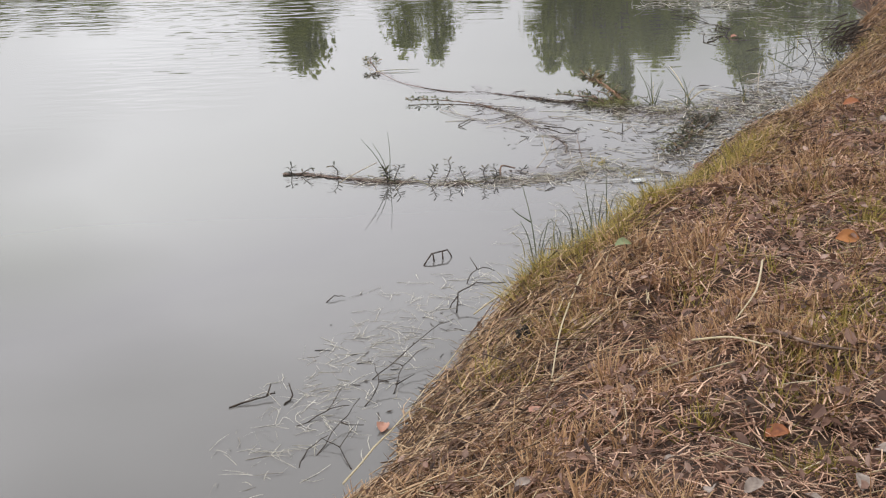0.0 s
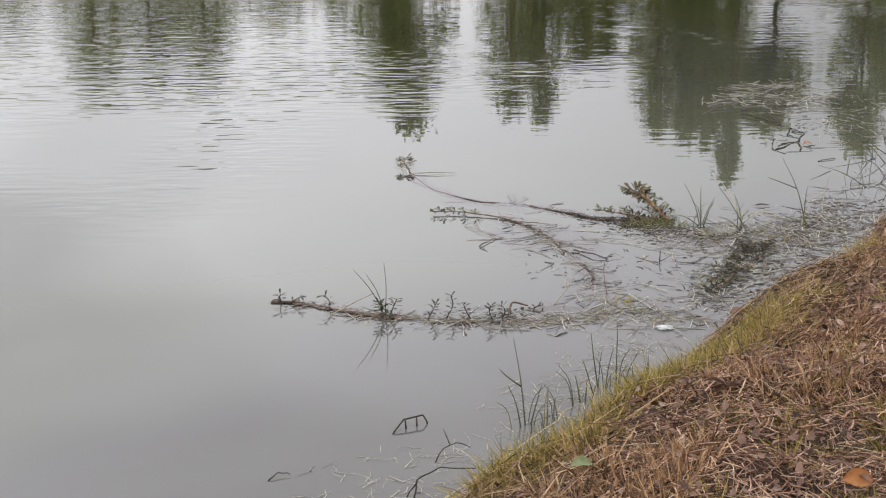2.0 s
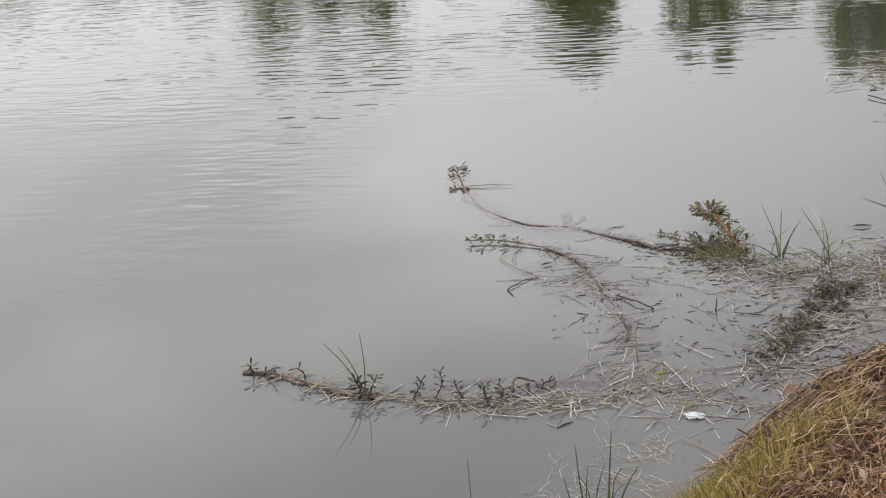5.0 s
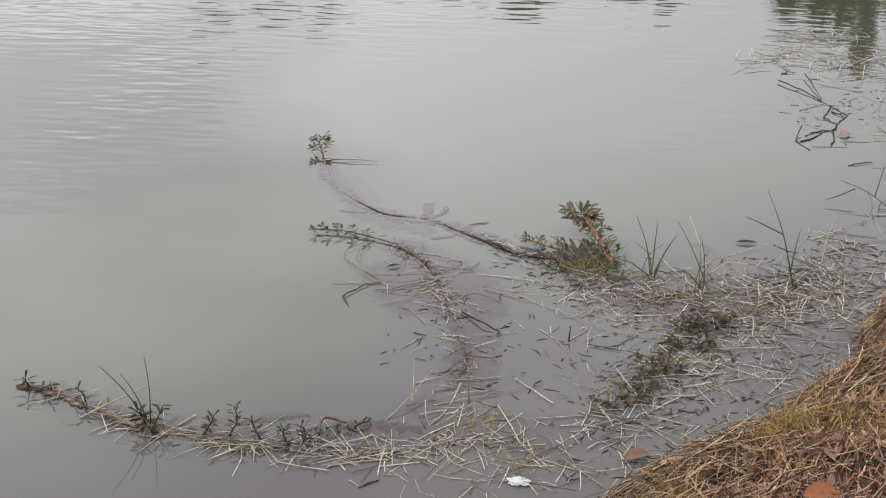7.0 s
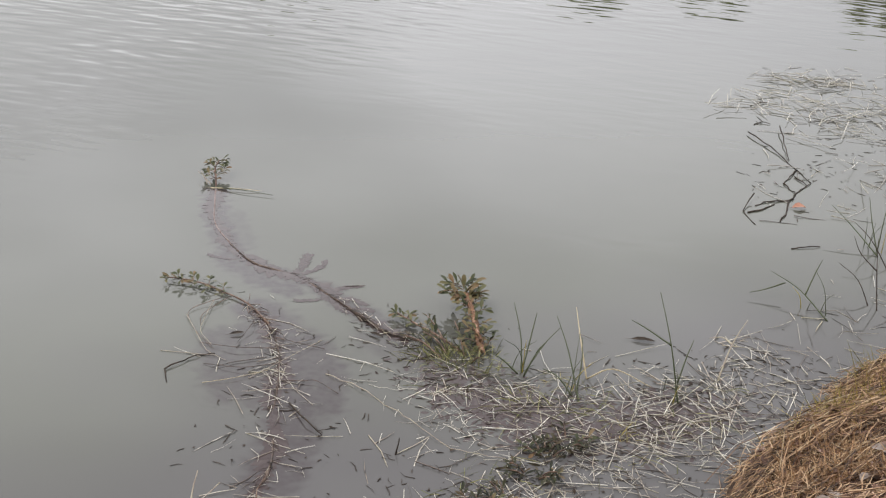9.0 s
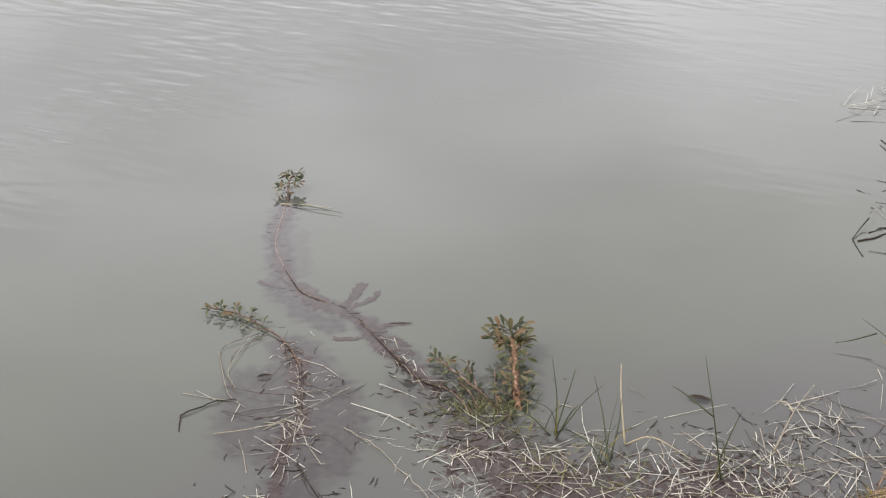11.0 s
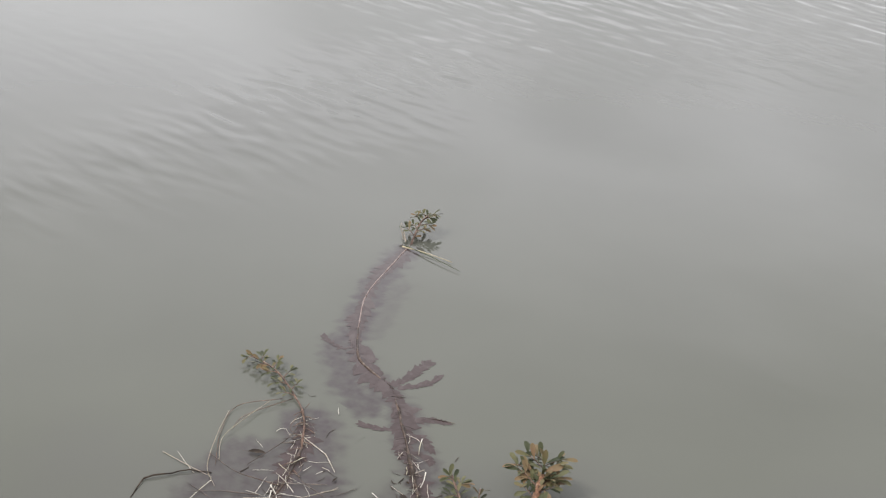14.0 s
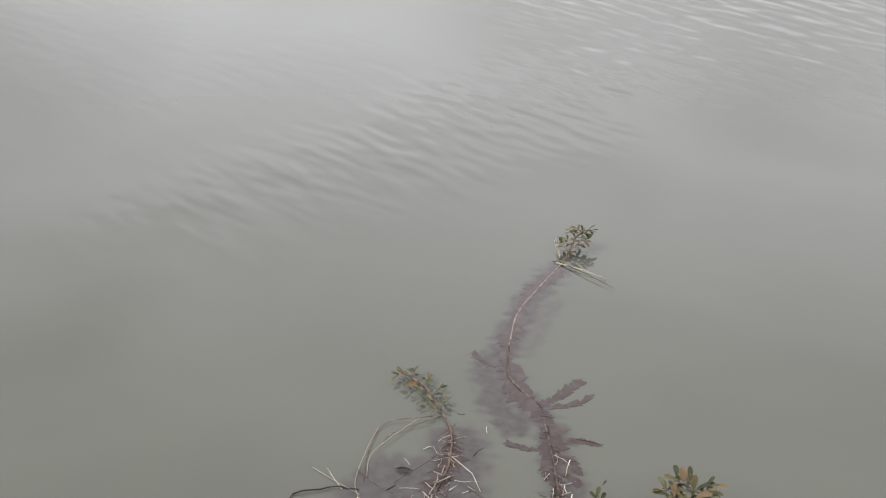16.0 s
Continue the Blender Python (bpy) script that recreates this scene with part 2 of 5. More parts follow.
    l.new(gl.outputs[0], x.inputs[2])
    l.new(x.outputs[0], n["Material Output"].inputs["Surface"])
    return m


def silt_colour(n, l, share=1.0):
    """Silt is mauve-grey over the leaf mud by the bank and grey-green farther out; the far tones are darkened to deepen
    the tree reflections.
    """
    g, sep = n.new("ShaderNodeNewGeometry"), n.new("ShaderNodeSeparateXYZ")
    l.new(g.outputs["Position"], sep.inputs[0])
    t = n.new("ShaderNodeTexNoise")
    t.inputs["Scale"].default_value, t.inputs["Detail"].default_value = 0.9, 4.0
    l.new(g.outputs["Position"], t.inputs["Vector"])

    def mad(a, b, c):
        x = n.new("ShaderNodeMath")
        x.operation = "MULTIPLY_ADD"
        for i, v in enumerate((a, b, c)):
            if isinstance(v, (int, float)):
                x.inputs[i].default_value = v
            else:
                l.new(v, x.inputs[i])
        return x.outputs[0]

    out = mad(sep.outputs["Y"], 0.75, mad(sep.outputs["X"], -0.66, mad(t.outputs[0], 1.8, -0.9)))
    r = n.new("ShaderNodeValToRGB")
    e = r.color_ramp.elements
    tone = [tuple(v * share for v in c) + (1,) for c in SILT]
    for k, at in enumerate((0.10, 0.155, 0.22, 0.37, 0.56)):
        if k > 1:
            e.new(at)
        e[k].position, e[k].color = at, tone[k]
    l.new(mad(out, 1 / 16, 0.0), r.inputs[0])
    return r.outputs[0]


# the last two tones are set dark so that mirrored trees look dark
SILT = [(0.192, 0.187, 0.180), (0.153, 0.147, 0.147), (0.165, 0.170, 0.143), (0.100, 0.103, 0.086), (0.058, 0.063, 0.037)]


def drowned_material(name, colors):
    """Leaves that lie in the surface film, covered by a skin of water: the pond's own gloss over a dull silty colour."""
    m = bpy.data.materials.new(name)
    m.use_nodes = True
    n, l = m.node_tree.nodes, m.node_tree.links
    n.remove(n["Principled BSDF"])
    g, t, r = n.new("ShaderNodeNewGeometry"), n.new("ShaderNodeTexNoise"), n.new("ShaderNodeValToRGB")
    t.inputs["Scale"].default_value, t.inputs["Detail"].default_value = 45.0, 4.0
    l.new(g.outputs["Position"], t.inputs["Vector"])
    a = n.new("ShaderNodeMath")
    a.operation = "MULTIPLY_ADD"
    a.inputs[1].default_value = 0.5
    l.new(g.outputs["Random Per Island"], a.inputs[0])
    k = n.new("ShaderNodeMath")
    k.operation = "MULTIPLY_ADD"
    k.inputs[1].default_value, k.inputs[2].default_value = 0.9, -0.2
    l.new(t.outputs[0], k.inputs[0])
    l.new(k.outputs[0], a.inputs[2])
    e = r.color_ramp.elements
    e[0].color, e[1].color = (*colors[0], 1), (*colors[2], 1)
    e.new(0.5).color = (*colors[1], 1)
    l.new(a.outputs[0], r.inputs[0])
    d, gl, x, f, p = n.new("ShaderNodeBsdfDiffuse"), n.new("ShaderNodeBsdfGlossy"), n.new("ShaderNodeMixShader"), n.new("ShaderNodeLayerWeight"), n.new("ShaderNodeMath")
    l.new(r.outputs[0], d.inputs["Color"])
    gl.inputs["Roughness"].default_value, f.inputs["Blend"].default_value = 0.03, 0.5
    p.operation, p.inputs[1].default_value = "POWER", 3.5
    l.new(f.outputs["Facing"], p.inputs[0])
    l.new(p.outputs[0], x.inputs[0])
    l.new(d.outputs[0], x.inputs[1])
    l.new(gl.outputs[0], x.inputs[2])
    l.new(x.outputs[0], n["Material Output"].inputs["Surface"])
    return m


M_FUZZ = drowned_material("drowned_leaves", [(0.040, 0.027, 0.026), (0.062, 0.044, 0.043), (0.092, 0.073, 0.070)])


def sunken_material():
    """A bed of sunken leaves laid on the surface: its veil of cloudy water is painted, from leaf to silt colour as
    cover drops.
    """
    m = drowned_material("sunken_leaves", [(0.044, 0.034, 0.035), (0.058, 0.048, 0.050), (0.075, 0.066, 0.067)])
    n, l = m.node_tree.nodes, m.node_tree.links
    d = n["Diffuse BSDF"]
    leaf = d.inputs["Color"].links[0].from_socket
    cover, grain, k = n.new("ShaderNodeAttribute"), n.new("ShaderNodeTexNoise"), n.new("ShaderNodeMath")
    cover.attribute_name = "cover"
    grain.inputs["Scale"].default_value, grain.inputs["Detail"].default_value = 32.0, 5.0
    l.new(n["Geometry"].outputs["Position"], grain.inputs["Vector"])
    k.operation = "MULTIPLY_ADD"
    k.inputs[1].default_value, k.inputs[2].default_value = 1.6, -0.8
    l.new(grain.outputs[0], k.inputs[0])
    ragged, share = n.new("ShaderNodeMath"), n.new("ShaderNodeMath")
    ragged.operation, share.operation, share.use_clamp = "ADD", "MULTIPLY", True
    ragged.inputs[1].default_value = 1.0
    l.new(k.outputs[0], ragged.inputs[0])
    l.new(ragged.outputs[0], share.inputs[0])
    l.new(cover.outputs["Fac"], share.inputs[1])
    # the haze of the water over the leaves is mixed into their colour
    mix = n.new("ShaderNodeMix")
    mix.data_type = "RGBA"
    l.new(share.outputs[0], mix.inputs["Factor"])
    l.new(silt_colour(n, l, 0.68), mix.inputs["A"])
    l.new(leaf, mix.inputs["B"])
    l.new(mix.outputs["Result"], d.inputs["Color"])
    n["Glossy BSDF"].inputs["Roughness"].default_value = 0.015
    return m


M_MAT = sunken_material()
M_WATER = water_material()


# ---- building helpers ----
rng = np.random.default_rng(7)


def mesh_of(name, verts, faces, mat, smooth=False):
    me = bpy.data.meshes.new(name)
    me.from_pydata([tuple(map(float, v)) for v in verts], [], [tuple(map(int, f)) for f in faces])
    me.materials.append(mat)
    if smooth:
        me.polygons.foreach_set("use_smooth", [True] * len(me.polygons))
    me.update()
    return me


def thing(name, at, label, category, group="", kind=""):
    """An Empty at the base of a thing that parents its parts."""
    ob = new(name)
    ob.empty_display_size = 0.05
    ob.location = at
    return tagged(ob, label, category, group, kind)


def part(name, me, parent, label="", m=None):
    """Links a mesh as one part under a thing; its points are in the thing's own frame unless m moves them."""
    ob = new(name, me)
    ob.parent = parent
    if m is not None:
        ob.matrix_local = m
    return tagged(ob, label)


def smooth_line(points, steps=6):
    """A Catmull-Rom line through points."""
    p = np.array(points, float)
    p = np.vstack([2 * p[0] - p[1], p, 2 * p[-1] - p[-2]])
    out = []
    for i in range(1, len(p) - 2):
        a, b, c, d = p[i - 1], p[i], p[i + 1], p[i + 2]
        for s in np.arange(steps) / steps:
            out.append(0.5 * (2 * b + (c - a) * s + (2 * a - 5 * b + 4 * c - d) * s**2 + (3 * b - 3 * c + d - a) * s**3))
    out.append(p[-2])
    return np.array(out)


def tube(line, r0, r1, sides=6, rough=0.0):
    """Points and faces of a tapered tube along a line, closed at both ends."""
    line = np.array(line, float)
    n = len(line)
    tang = np.gradient(line, axis=0)
    tang /= np.linalg.norm(tang, axis=1)[:, None] + 1e-9
    ref = np.where(np.abs(tang[:, 2:3]) > 0.9, [[1.0, 0, 0]], [[0, 0, 1.0]])
    a = np.cross(tang, ref)
    a /= np.linalg.norm(a, axis=1)[:, None] + 1e-9
    b = np.cross(tang, a)
    ang = np.arange(sides) / sides * 2 * np.pi
    rad = np.linspace(r0, r1, n)[:, None] * (1 + rough * rng.uniform(-1, 1, (n, sides)))
    v = line[:, None] + rad[..., None] * (np.cos(ang)[None, :, None] * a[:, None] + np.sin(ang)[None, :, None] * b[:, None])
    f = [(i * sides + j, i * sides + (j + 1) % sides, (i + 1) * sides + (j + 1) % sides, (i + 1) * sides + j) for i in range(n - 1) for j in range(sides)]
    f += [tuple(range(sides - 1, -1, -1)), tuple((n - 1) * sides + j for j in range(sides))]
    return v.reshape(-1, 3), f


def joined(pieces):
    """Several (points, faces) as one."""
    vs, fs, k = [], [], 0
    for v, f in pieces:
        vs.append(np.asarray(v))
        fs += [tuple(i + k for i in q) for q in f]
        k += len(v)
    return np.vstack(vs), fs


def blades(base, way, length, width, droop, sections=4):
    """Many grass blades: folded, tapering strips that leave base along way and bend down by droop."""
    base, way = np.asarray(base, float), np.asarray(way, float)
    n = len(base)
    way = way / (np.linalg.norm(way, axis=1)[:, None] + 1e-9)
    side = np.cross(way, np.where(np.abs(way[:, 2:3]) > 0.97, [[1.0, 0.2, 0]], [[0, 0, 1.0]]))
    side /= np.linalg.norm(side, axis=1)[:, None] + 1e-9
    turn = rng.uniform(0, np.pi, n)[:, None]
    side = side * np.cos(turn) + np.cross(way, side) * np.sin(turn)
    vs = []
    for k in range(sections):
        s = k / sections
        mid = base + way * (length * s)[:, None] + np.array([0, 0, -1.0]) * (droop * length * s * s)[:, None]
        w = (width * 0.5 * (1 - 0.75 * s))[:, None]
        vs += [mid - side * w, mid + side * w]
    vs.append(base + way * length[:, None] + np.array([0, 0, -1.0]) * (droop * length)[:, None])
    v = np.stack(vs, 1)
    m = 2 * sections + 1
    quads = [(2 * k, 2 * k + 1, 2 * k + 3, 2 * k + 2) for k in range(sections - 1)]
    off = (np.arange(n) * m)[:, None, None]
    q = (np.array(quads)[None] + off).reshape(-1, 4)
    t = (np.array([[2 * sections - 2, 2 * sections - 1, 2 * sections]])[None] + off).reshape(-1, 3)
    return v.reshape(-1, 3), [tuple(x) for x in q.tolist()] + [tuple(x) for x in t.tolist()]


def straws(mid, way, length, radius, bend):
    """Many thin three-sided stalks, each with one bend, lying about mid along way."""
    mid, way = np.asarray(mid, float), np.asarray(way, float)
    n = len(mid)
    way = way / (np.linalg.norm(way, axis=1)[:, None] + 1e-9)
    side = np.cross(way, [0, 0, 1.0])
    side /= np.linalg.norm(side, axis=1)[:, None] + 1e-9
    up = np.cross(side, way)
    vs = []
    for k, s in enumerate((-0.5, 0.05, 0.5)):
        c = mid + way * (length * s)[:, None] + side * (bend * length * (1 if k == 1 else 0))[:, None]
        r = radius * (1.0, 0.9, 0.45)[k]
        for a in (0.5, 2.6, 4.7):
            vs.append(c + side * (r * np.cos(a))[:, None] + up * (r * np.sin(a))[:, None])
    v = np.stack(vs, 1)
    face = [(3 * k + j, 3 * k + (j + 1) % 3, 3 * k + 3 + (j + 1) % 3, 3 * k + 3 + j) for k in range(2) for j in range(3)]
    off = (np.arange(n) * 9)[:, None, None]
    q = (np.array(face)[None] + off).reshape(-1, 4)
    e = (np.array([[0, 2, 1], [6, 7, 8]])[None] + off).reshape(-1, 3)
    return v.reshape(-1, 3), [tuple(x) for x in q.tolist()] + [tuple(x) for x in e.tolist()]


def flakes(mid, size, tilt=0.4):
    """Many small curled leaf scraps, each of two folded halves."""
    mid = np.asarray(mid, float)
    n = len(mid)
    a = rng.uniform(0, 2 * np.pi, n)
    f = np.stack([np.cos(a), np.sin(a), rng.normal(0, tilt, n)], 1)
    f /= np.linalg.norm(f, axis=1)[:, None]
    s = np.cross(f, np.stack([rng.normal(0, tilt, n), rng.normal(0, tilt, n), np.ones(n)], 1))
    s /= np.linalg.norm(s, axis=1)[:, None]
    u = np.cross(s, f)
    L, W, C = size[:, None], (size * rng.uniform(0.3, 0.6, n))[:, None], (size * rng.uniform(-0.1, 0.3, n))[:, None]
    v = np.stack([mid - f * L * 0.5, mid - f * L * 0.1 + s * W * 0.5 + u * C, mid + f * L * 0.25 + s * W * 0.4 + u * C, mid + f * L * 0.5 + u * C * 0.5,
                  mid + f * L * 0.2 - s * W * 0.45 + u * C, mid - f * L * 0.15 - s * W * 0.5 + u * C], 1)
    off = (np.arange(n) * 6)[:, None, None]
    q = (np.array([[0, 1, 2, 3], [0, 3, 4, 5]])[None] + off).reshape(-1, 4)
    return v.reshape(-1, 3), [tuple(x) for x in q.tolist()]


# ---- the bank, the pond and its bed ----
SHORE_Y = [-60, -6, -2, 1.01, 1.42, 1.84, 2.33, 2.8, 3.19, 3.64, 4.08, 4.77, 5.3, 6.2, 7.6, 9.5, 14, 90]
SHORE_X = [-30, -2.9, -1.36, -0.26, -0.125, 0.095, 0.425, 0.76, 0.98, 1.40, 1.66, 2.02, 2.34, 2.77, 3.28, 3.9, 5.6, 30]


def inland(x, y):
    """Metres from the waterline of the near bank, positive on land."""
    wave = 0.05 * np.sin(y * 4.1) + 0.03 * np.sin(y * 9.7 + 1.0)
    return (np.asarray(x) - np.interp(y, SHORE_Y, SHORE_X) + wave) * 0.86


def lumps(x, y):
    return 0.03 * np.sin(x * 5.3 + 1.7 * np.sin(y * 3.1)) * np.sin(y * 4.7 + 0.6) + 0.02 * np.sin(x * 13 + y * 9) * np.sin(y * 15 - x * 7)


def ground_height(x, y):
    x, y = np.asarray(x, float), np.asarray(y, float)
    d = inland(x, y)
    near = np.where(d > 0, 0.5 * (1 - np.exp(-np.maximum(d, 0) / 0.36)) + lumps(x, y) * np.clip(d * 4, 0, 1), np.maximum(d * 0.25, -1.4))
    # the opposite banks
    away = np.maximum(y - 66 - 4 * np.sin(x * 0.05), -x - 62 - 3 * np.sin(y * 0.07))
    far = np.where(away > -6, np.clip(away * 0.25, -1.4, 0.9), -1.4)
    return np.maximum(near, far)


def steps(lo, hi, fine, reach):
    """Grid lines, fine between lo and hi and ever wider out to reach."""
    mid = list(np.arange(lo, hi + fine / 2, fine))
    grow, d = [], fine
    while sum(grow) < reach:
        d = min(d * 1.22, 60)
        grow.append(d)
    out = np.cumsum(grow)
    return np.array([lo - v for v in out[::-1]] + mid + [hi + v for v in out])


gx, gy = steps(-1.2, 4.2, 0.04, 900), steps(-0.8, 8.0, 0.04, 900)
X, Y = np.meshgrid(gx, gy)
Z = ground_height(X, Y)
nx, ny = len(gx), len(gy)
idx = np.arange(nx * ny).reshape(ny, nx)
quads = np.stack([idx[:-1, :-1], idx[:-1, 1:], idx[1:, 1:], idx[1:, :-1]], -1).reshape(-1, 4)
ground = new("ground", mesh_of("ground", np.stack([X, Y, Z], -1).reshape(-1, 3), quads, M_SOIL, True))
tagged(ground, "brown earth bank sloping down into the pond", "ground", kind="structure")


# creeping stems of the water plants, on the plan
LOG = [(-0.61, 3.89), (-0.5, 3.88), (-0.38, 3.82), (-0.27, 3.76), (-0.15, 3.72), (-0.03, 3.70), (0.09, 3.67), (0.22, 3.67), (0.34, 3.66), (0.47, 3.67), (0.59, 3.69), (0.7, 3.74), (0.81, 3.78)]
STEM_A = [(-0.19, 6.08), (-0.135, 5.93), (-0.055, 5.73), (0.07, 5.57), (0.2, 5.45), (0.36, 5.41), (0.51, 5.31), (0.67, 5.18), (0.78, 5.10), (0.9, 5.08)]
STEM_B = [(-0.03, 5.22), (0.08, 5.22), (0.2, 5.18), (0.3, 5.13), (0.4, 5.03), (0.48, 4.89), (0.55, 4.69), (0.6, 4.49), (0.66, 4.32), (0.68, 4.2), (0.66, 4.06)]


def water_sheet():
    """The pond's cloudy surface."""
    xs, ys = steps(-1.2, 2.8, 0.4, 90), steps(0.4, 6.8, 0.4, 90)
    xx, yy = np.meshgrid(xs, ys)
    k = np.arange(xx.size).reshape(xx.shape)
    f = np.stack([k[:-1, :-1], k[:-1, 1:], k[1:, 1:], k[1:, :-1]], -1).reshape(-1, 4)
    me = mesh_of("water", np.stack([xx, yy, 0 * xx], -1).reshape(-1, 3), f, M_WATER)
    tagged(new("water", me), "still cloudy grey-green pond water reflecting sky and trees", "water", kind="structure")


water_sheet()


# ---- trees on the far bank ----
def tree(at, height, width, low, label, cards, clump_count, leaf=0.34):
    """Tapered trunk, limbs and a crown of many small leaves in clumps, with gaps."""
    t = thing("tree", (*at, float(ground_height(*at))), label, "tree", "trees round the pond")
    sway = rng.normal(0, 0.02 * height, 2)
    line = smooth_line([(0, 0, -0.3), (sway[0] * 0.4, sway[1] * 0.3, height * 0.4), (sway[0], sway[1], height * 0.93)], 6)
    pieces = [tube(line, 0.018 * height + 0.05, 0.03, 8, 0.06)]
    clumps = []
    for i in range(clump_count):
        s = rng.uniform(0, 1)
        z = low + (height - low) * s
        reach = width / 2 * (1 - s ** 2.8) ** 0.75 * (0.6 + 0.4 * min(1, s * 5))
        a = rng.uniform(0, 2 * np.pi)
        r = reach * math.sqrt(rng.uniform(0.05, 1))
        c = np.array([r * np.cos(a) + sway[0] * s, r * np.sin(a) + sway[1] * s, z])
        clumps.append((c, rng.uniform(0.10, 0.2) * (width * 0.6 + 0.05 * height)))
        if i % 2 == 0:
            start = line[min(len(line) - 1, int(len(line) * max(0.15, (z / height) * 0.85)))]
            pieces.append(tube(smooth_line([start, (start + c) / 2 + [0, 0, 0.1 * r], c], 3), 0.006 * height, 0.015, 5))
    part("trunk", mesh_of("trunk", *joined(pieces), M_TRUNK, True), t)
    n = cards // len(clumps)
    mid = np.vstack([c + rng.normal(0, 1, (n, 3)) * [s * 0.62, s * 0.62, s * 0.55] for c, s in clumps])
    part("crown", mesh_of("crown", *flakes(mid, rng.uniform(leaf * 0.6, leaf * 1.4, len(mid)), 0.8), M_CROWN), t)
    return t


def polar(azimuth, distance, x0=0.5, y0=0.0):
    a = radians(azimuth)
    return (x0 - distance * math.sin(a), y0 + distance * math.cos(a))


for az, dist, top, wide, low, cards, label in (
    (4.1, 72, 11.9, 6.2, 0.4, 10500, "slender green conical tree on the far bank"),
    (4.7, 73, 8.4, 3.6, 0.4, 3600, "low green tree on the far bank"),
    (-0.7, 72, 11.2, 4.4, 0.6, 3600, "thin grey-green tree on the far bank"),
    (-1.95, 74, 12.2, 3.2, 0.6, 4200, "thin grey-green tree on the far bank"),
    (-3.5, 72, 8.8, 3.8, 0.3, 4200, "leafy green tree on the far bank"),
    (-4.7, 74, 8.9, 3.2, 0.3, 4000, "leafy green tree on the far bank"),
    (-7.0, 72, 12.4, 3.8, 0.3, 7000, "leafy green tree on the far bank"),
    (-8.1, 73, 13.0, 3.4, 0.3, 6500, "thin leafy green tree on the far bank"),
    (-9.2, 72, 13.2, 3.4, 0.3, 9000, "leafy green tree on the far bank"),
    (-10.2, 71, 15.6, 2.1, 0.3, 6000, "tall narrow green tree on the far bank"),
    (-11.9, 74, 12.6, 4.0, 7.4, 4600, "green tree on a tall bare trunk on the far bank"),
    (-15.4, 71, 13.7, 5.0, 0.3, 8000, "dark green tree on the far bank"),
    (-17.4, 73, 11.4, 5.6, 0.3, 6500, "dark green tree on the far bank"),
    (-19.2, 72, 11.8, 6.0, 0.3, 7500, "dark green tree on the far bank"),
    (-21.6, 73, 12.0, 7.0, 0.3, 8500, "dark green tree on the far bank"),
    (-25.0, 75, 11.6, 7.2, 0.3, 8500, "dark green tree on the far bank"),
    (6.9, 75, 6.6, 6.0, 0.3, 1900, "thin low grey-green tree on the far bank"),
    (9.6, 76, 6.8, 7.0, 0.3, 2300, "thin low grey-green tree on the far bank"),
    (12.6, 74, 8.8, 6.0, 0.5, 4000, "thin grey-green tree on the far bank"),
    (15.0, 75, 8.6, 6.0, 0.5, 4000, "thin grey-green tree on the far bank"),
    (17.2, 74, 9.4, 5.4, 0.5, 4400, "grey-green tree on the far bank"),
    (20.4, 75, 5.6, 7.0, 0.5, 2200, "thin low grey-green tree on the far bank"),
    (24.0, 75, 5.2, 7.0, 0.5, 2200, "thin low grey-green tree on the far bank"),
    (28.0, 75, 5.0, 7.4, 0.5, 2200, "thin low grey-green tree on the far bank"),
):
    tree(polar(az, dist), top, wide, low, label, cards, clump_count=130 if wide < 5 else 80)


# ---- what grows and lies on the bank ----
def on_bank(n, y0, y1, d0, d1, power=1.0, thin=0.0):
    """Random places on the bank between two distances from the waterline; thin lets them thin out past the ends."""
    y = rng.uniform(y0, y1, n)
    d = d0 + (d1 - d0) * rng.uniform(0, 1, n) ** power
    if thin:
        y = np.where(y < y0 + thin * 0.3, y - rng.exponential(thin, n), np.where(y > y1 - thin * 0.5, y + rng.exponential(thin, n), y))
        d = np.where(d > d1 - thin * 0.3, d + rng.exponential(thin * 0.7, n), d)
    x = np.interp(y, SHORE_Y, SHORE_X) - 0.05 * np.sin(y * 4.1) - 0.03 * np.sin(y * 9.7 + 1.0) + d / 0.86
    return np.stack([x, y, ground_height(x, y)], 1)


def downhill(n):
    """The way from the bank to the water, with a wide scatter."""
    a = rng.normal(0, 0.9, n)
    w = np.array([-0.86, 0.5, 0.0])
    return np.stack([w[0] * np.cos(a) - w[1] * np.sin(a), w[0] * np.sin(a) + w[1] * np.cos(a), 0 * a], 1)


def lay_on_ground(p, way):
    """Tilts ways to follow the slope of the bank."""
    q = p + way * 0.06
    rise = (ground_height(q[:, 0], q[:, 1]) - p[:, 2]) / 0.06
    return np.stack([way[:, 0], way[:, 1], np.clip(rise, -1.2, 1.2)], 1)


def stuff(name, geometry, mat, label, category):
    return tagged(new(name, mesh_of(name, *geometry, mat)), label, category, kind="stuff")


def flat_ways(n):
    a = rng.uniform(0, 2 * np.pi, n)
    return np.stack([np.cos(a), np.sin(a), 0 * a], 1)


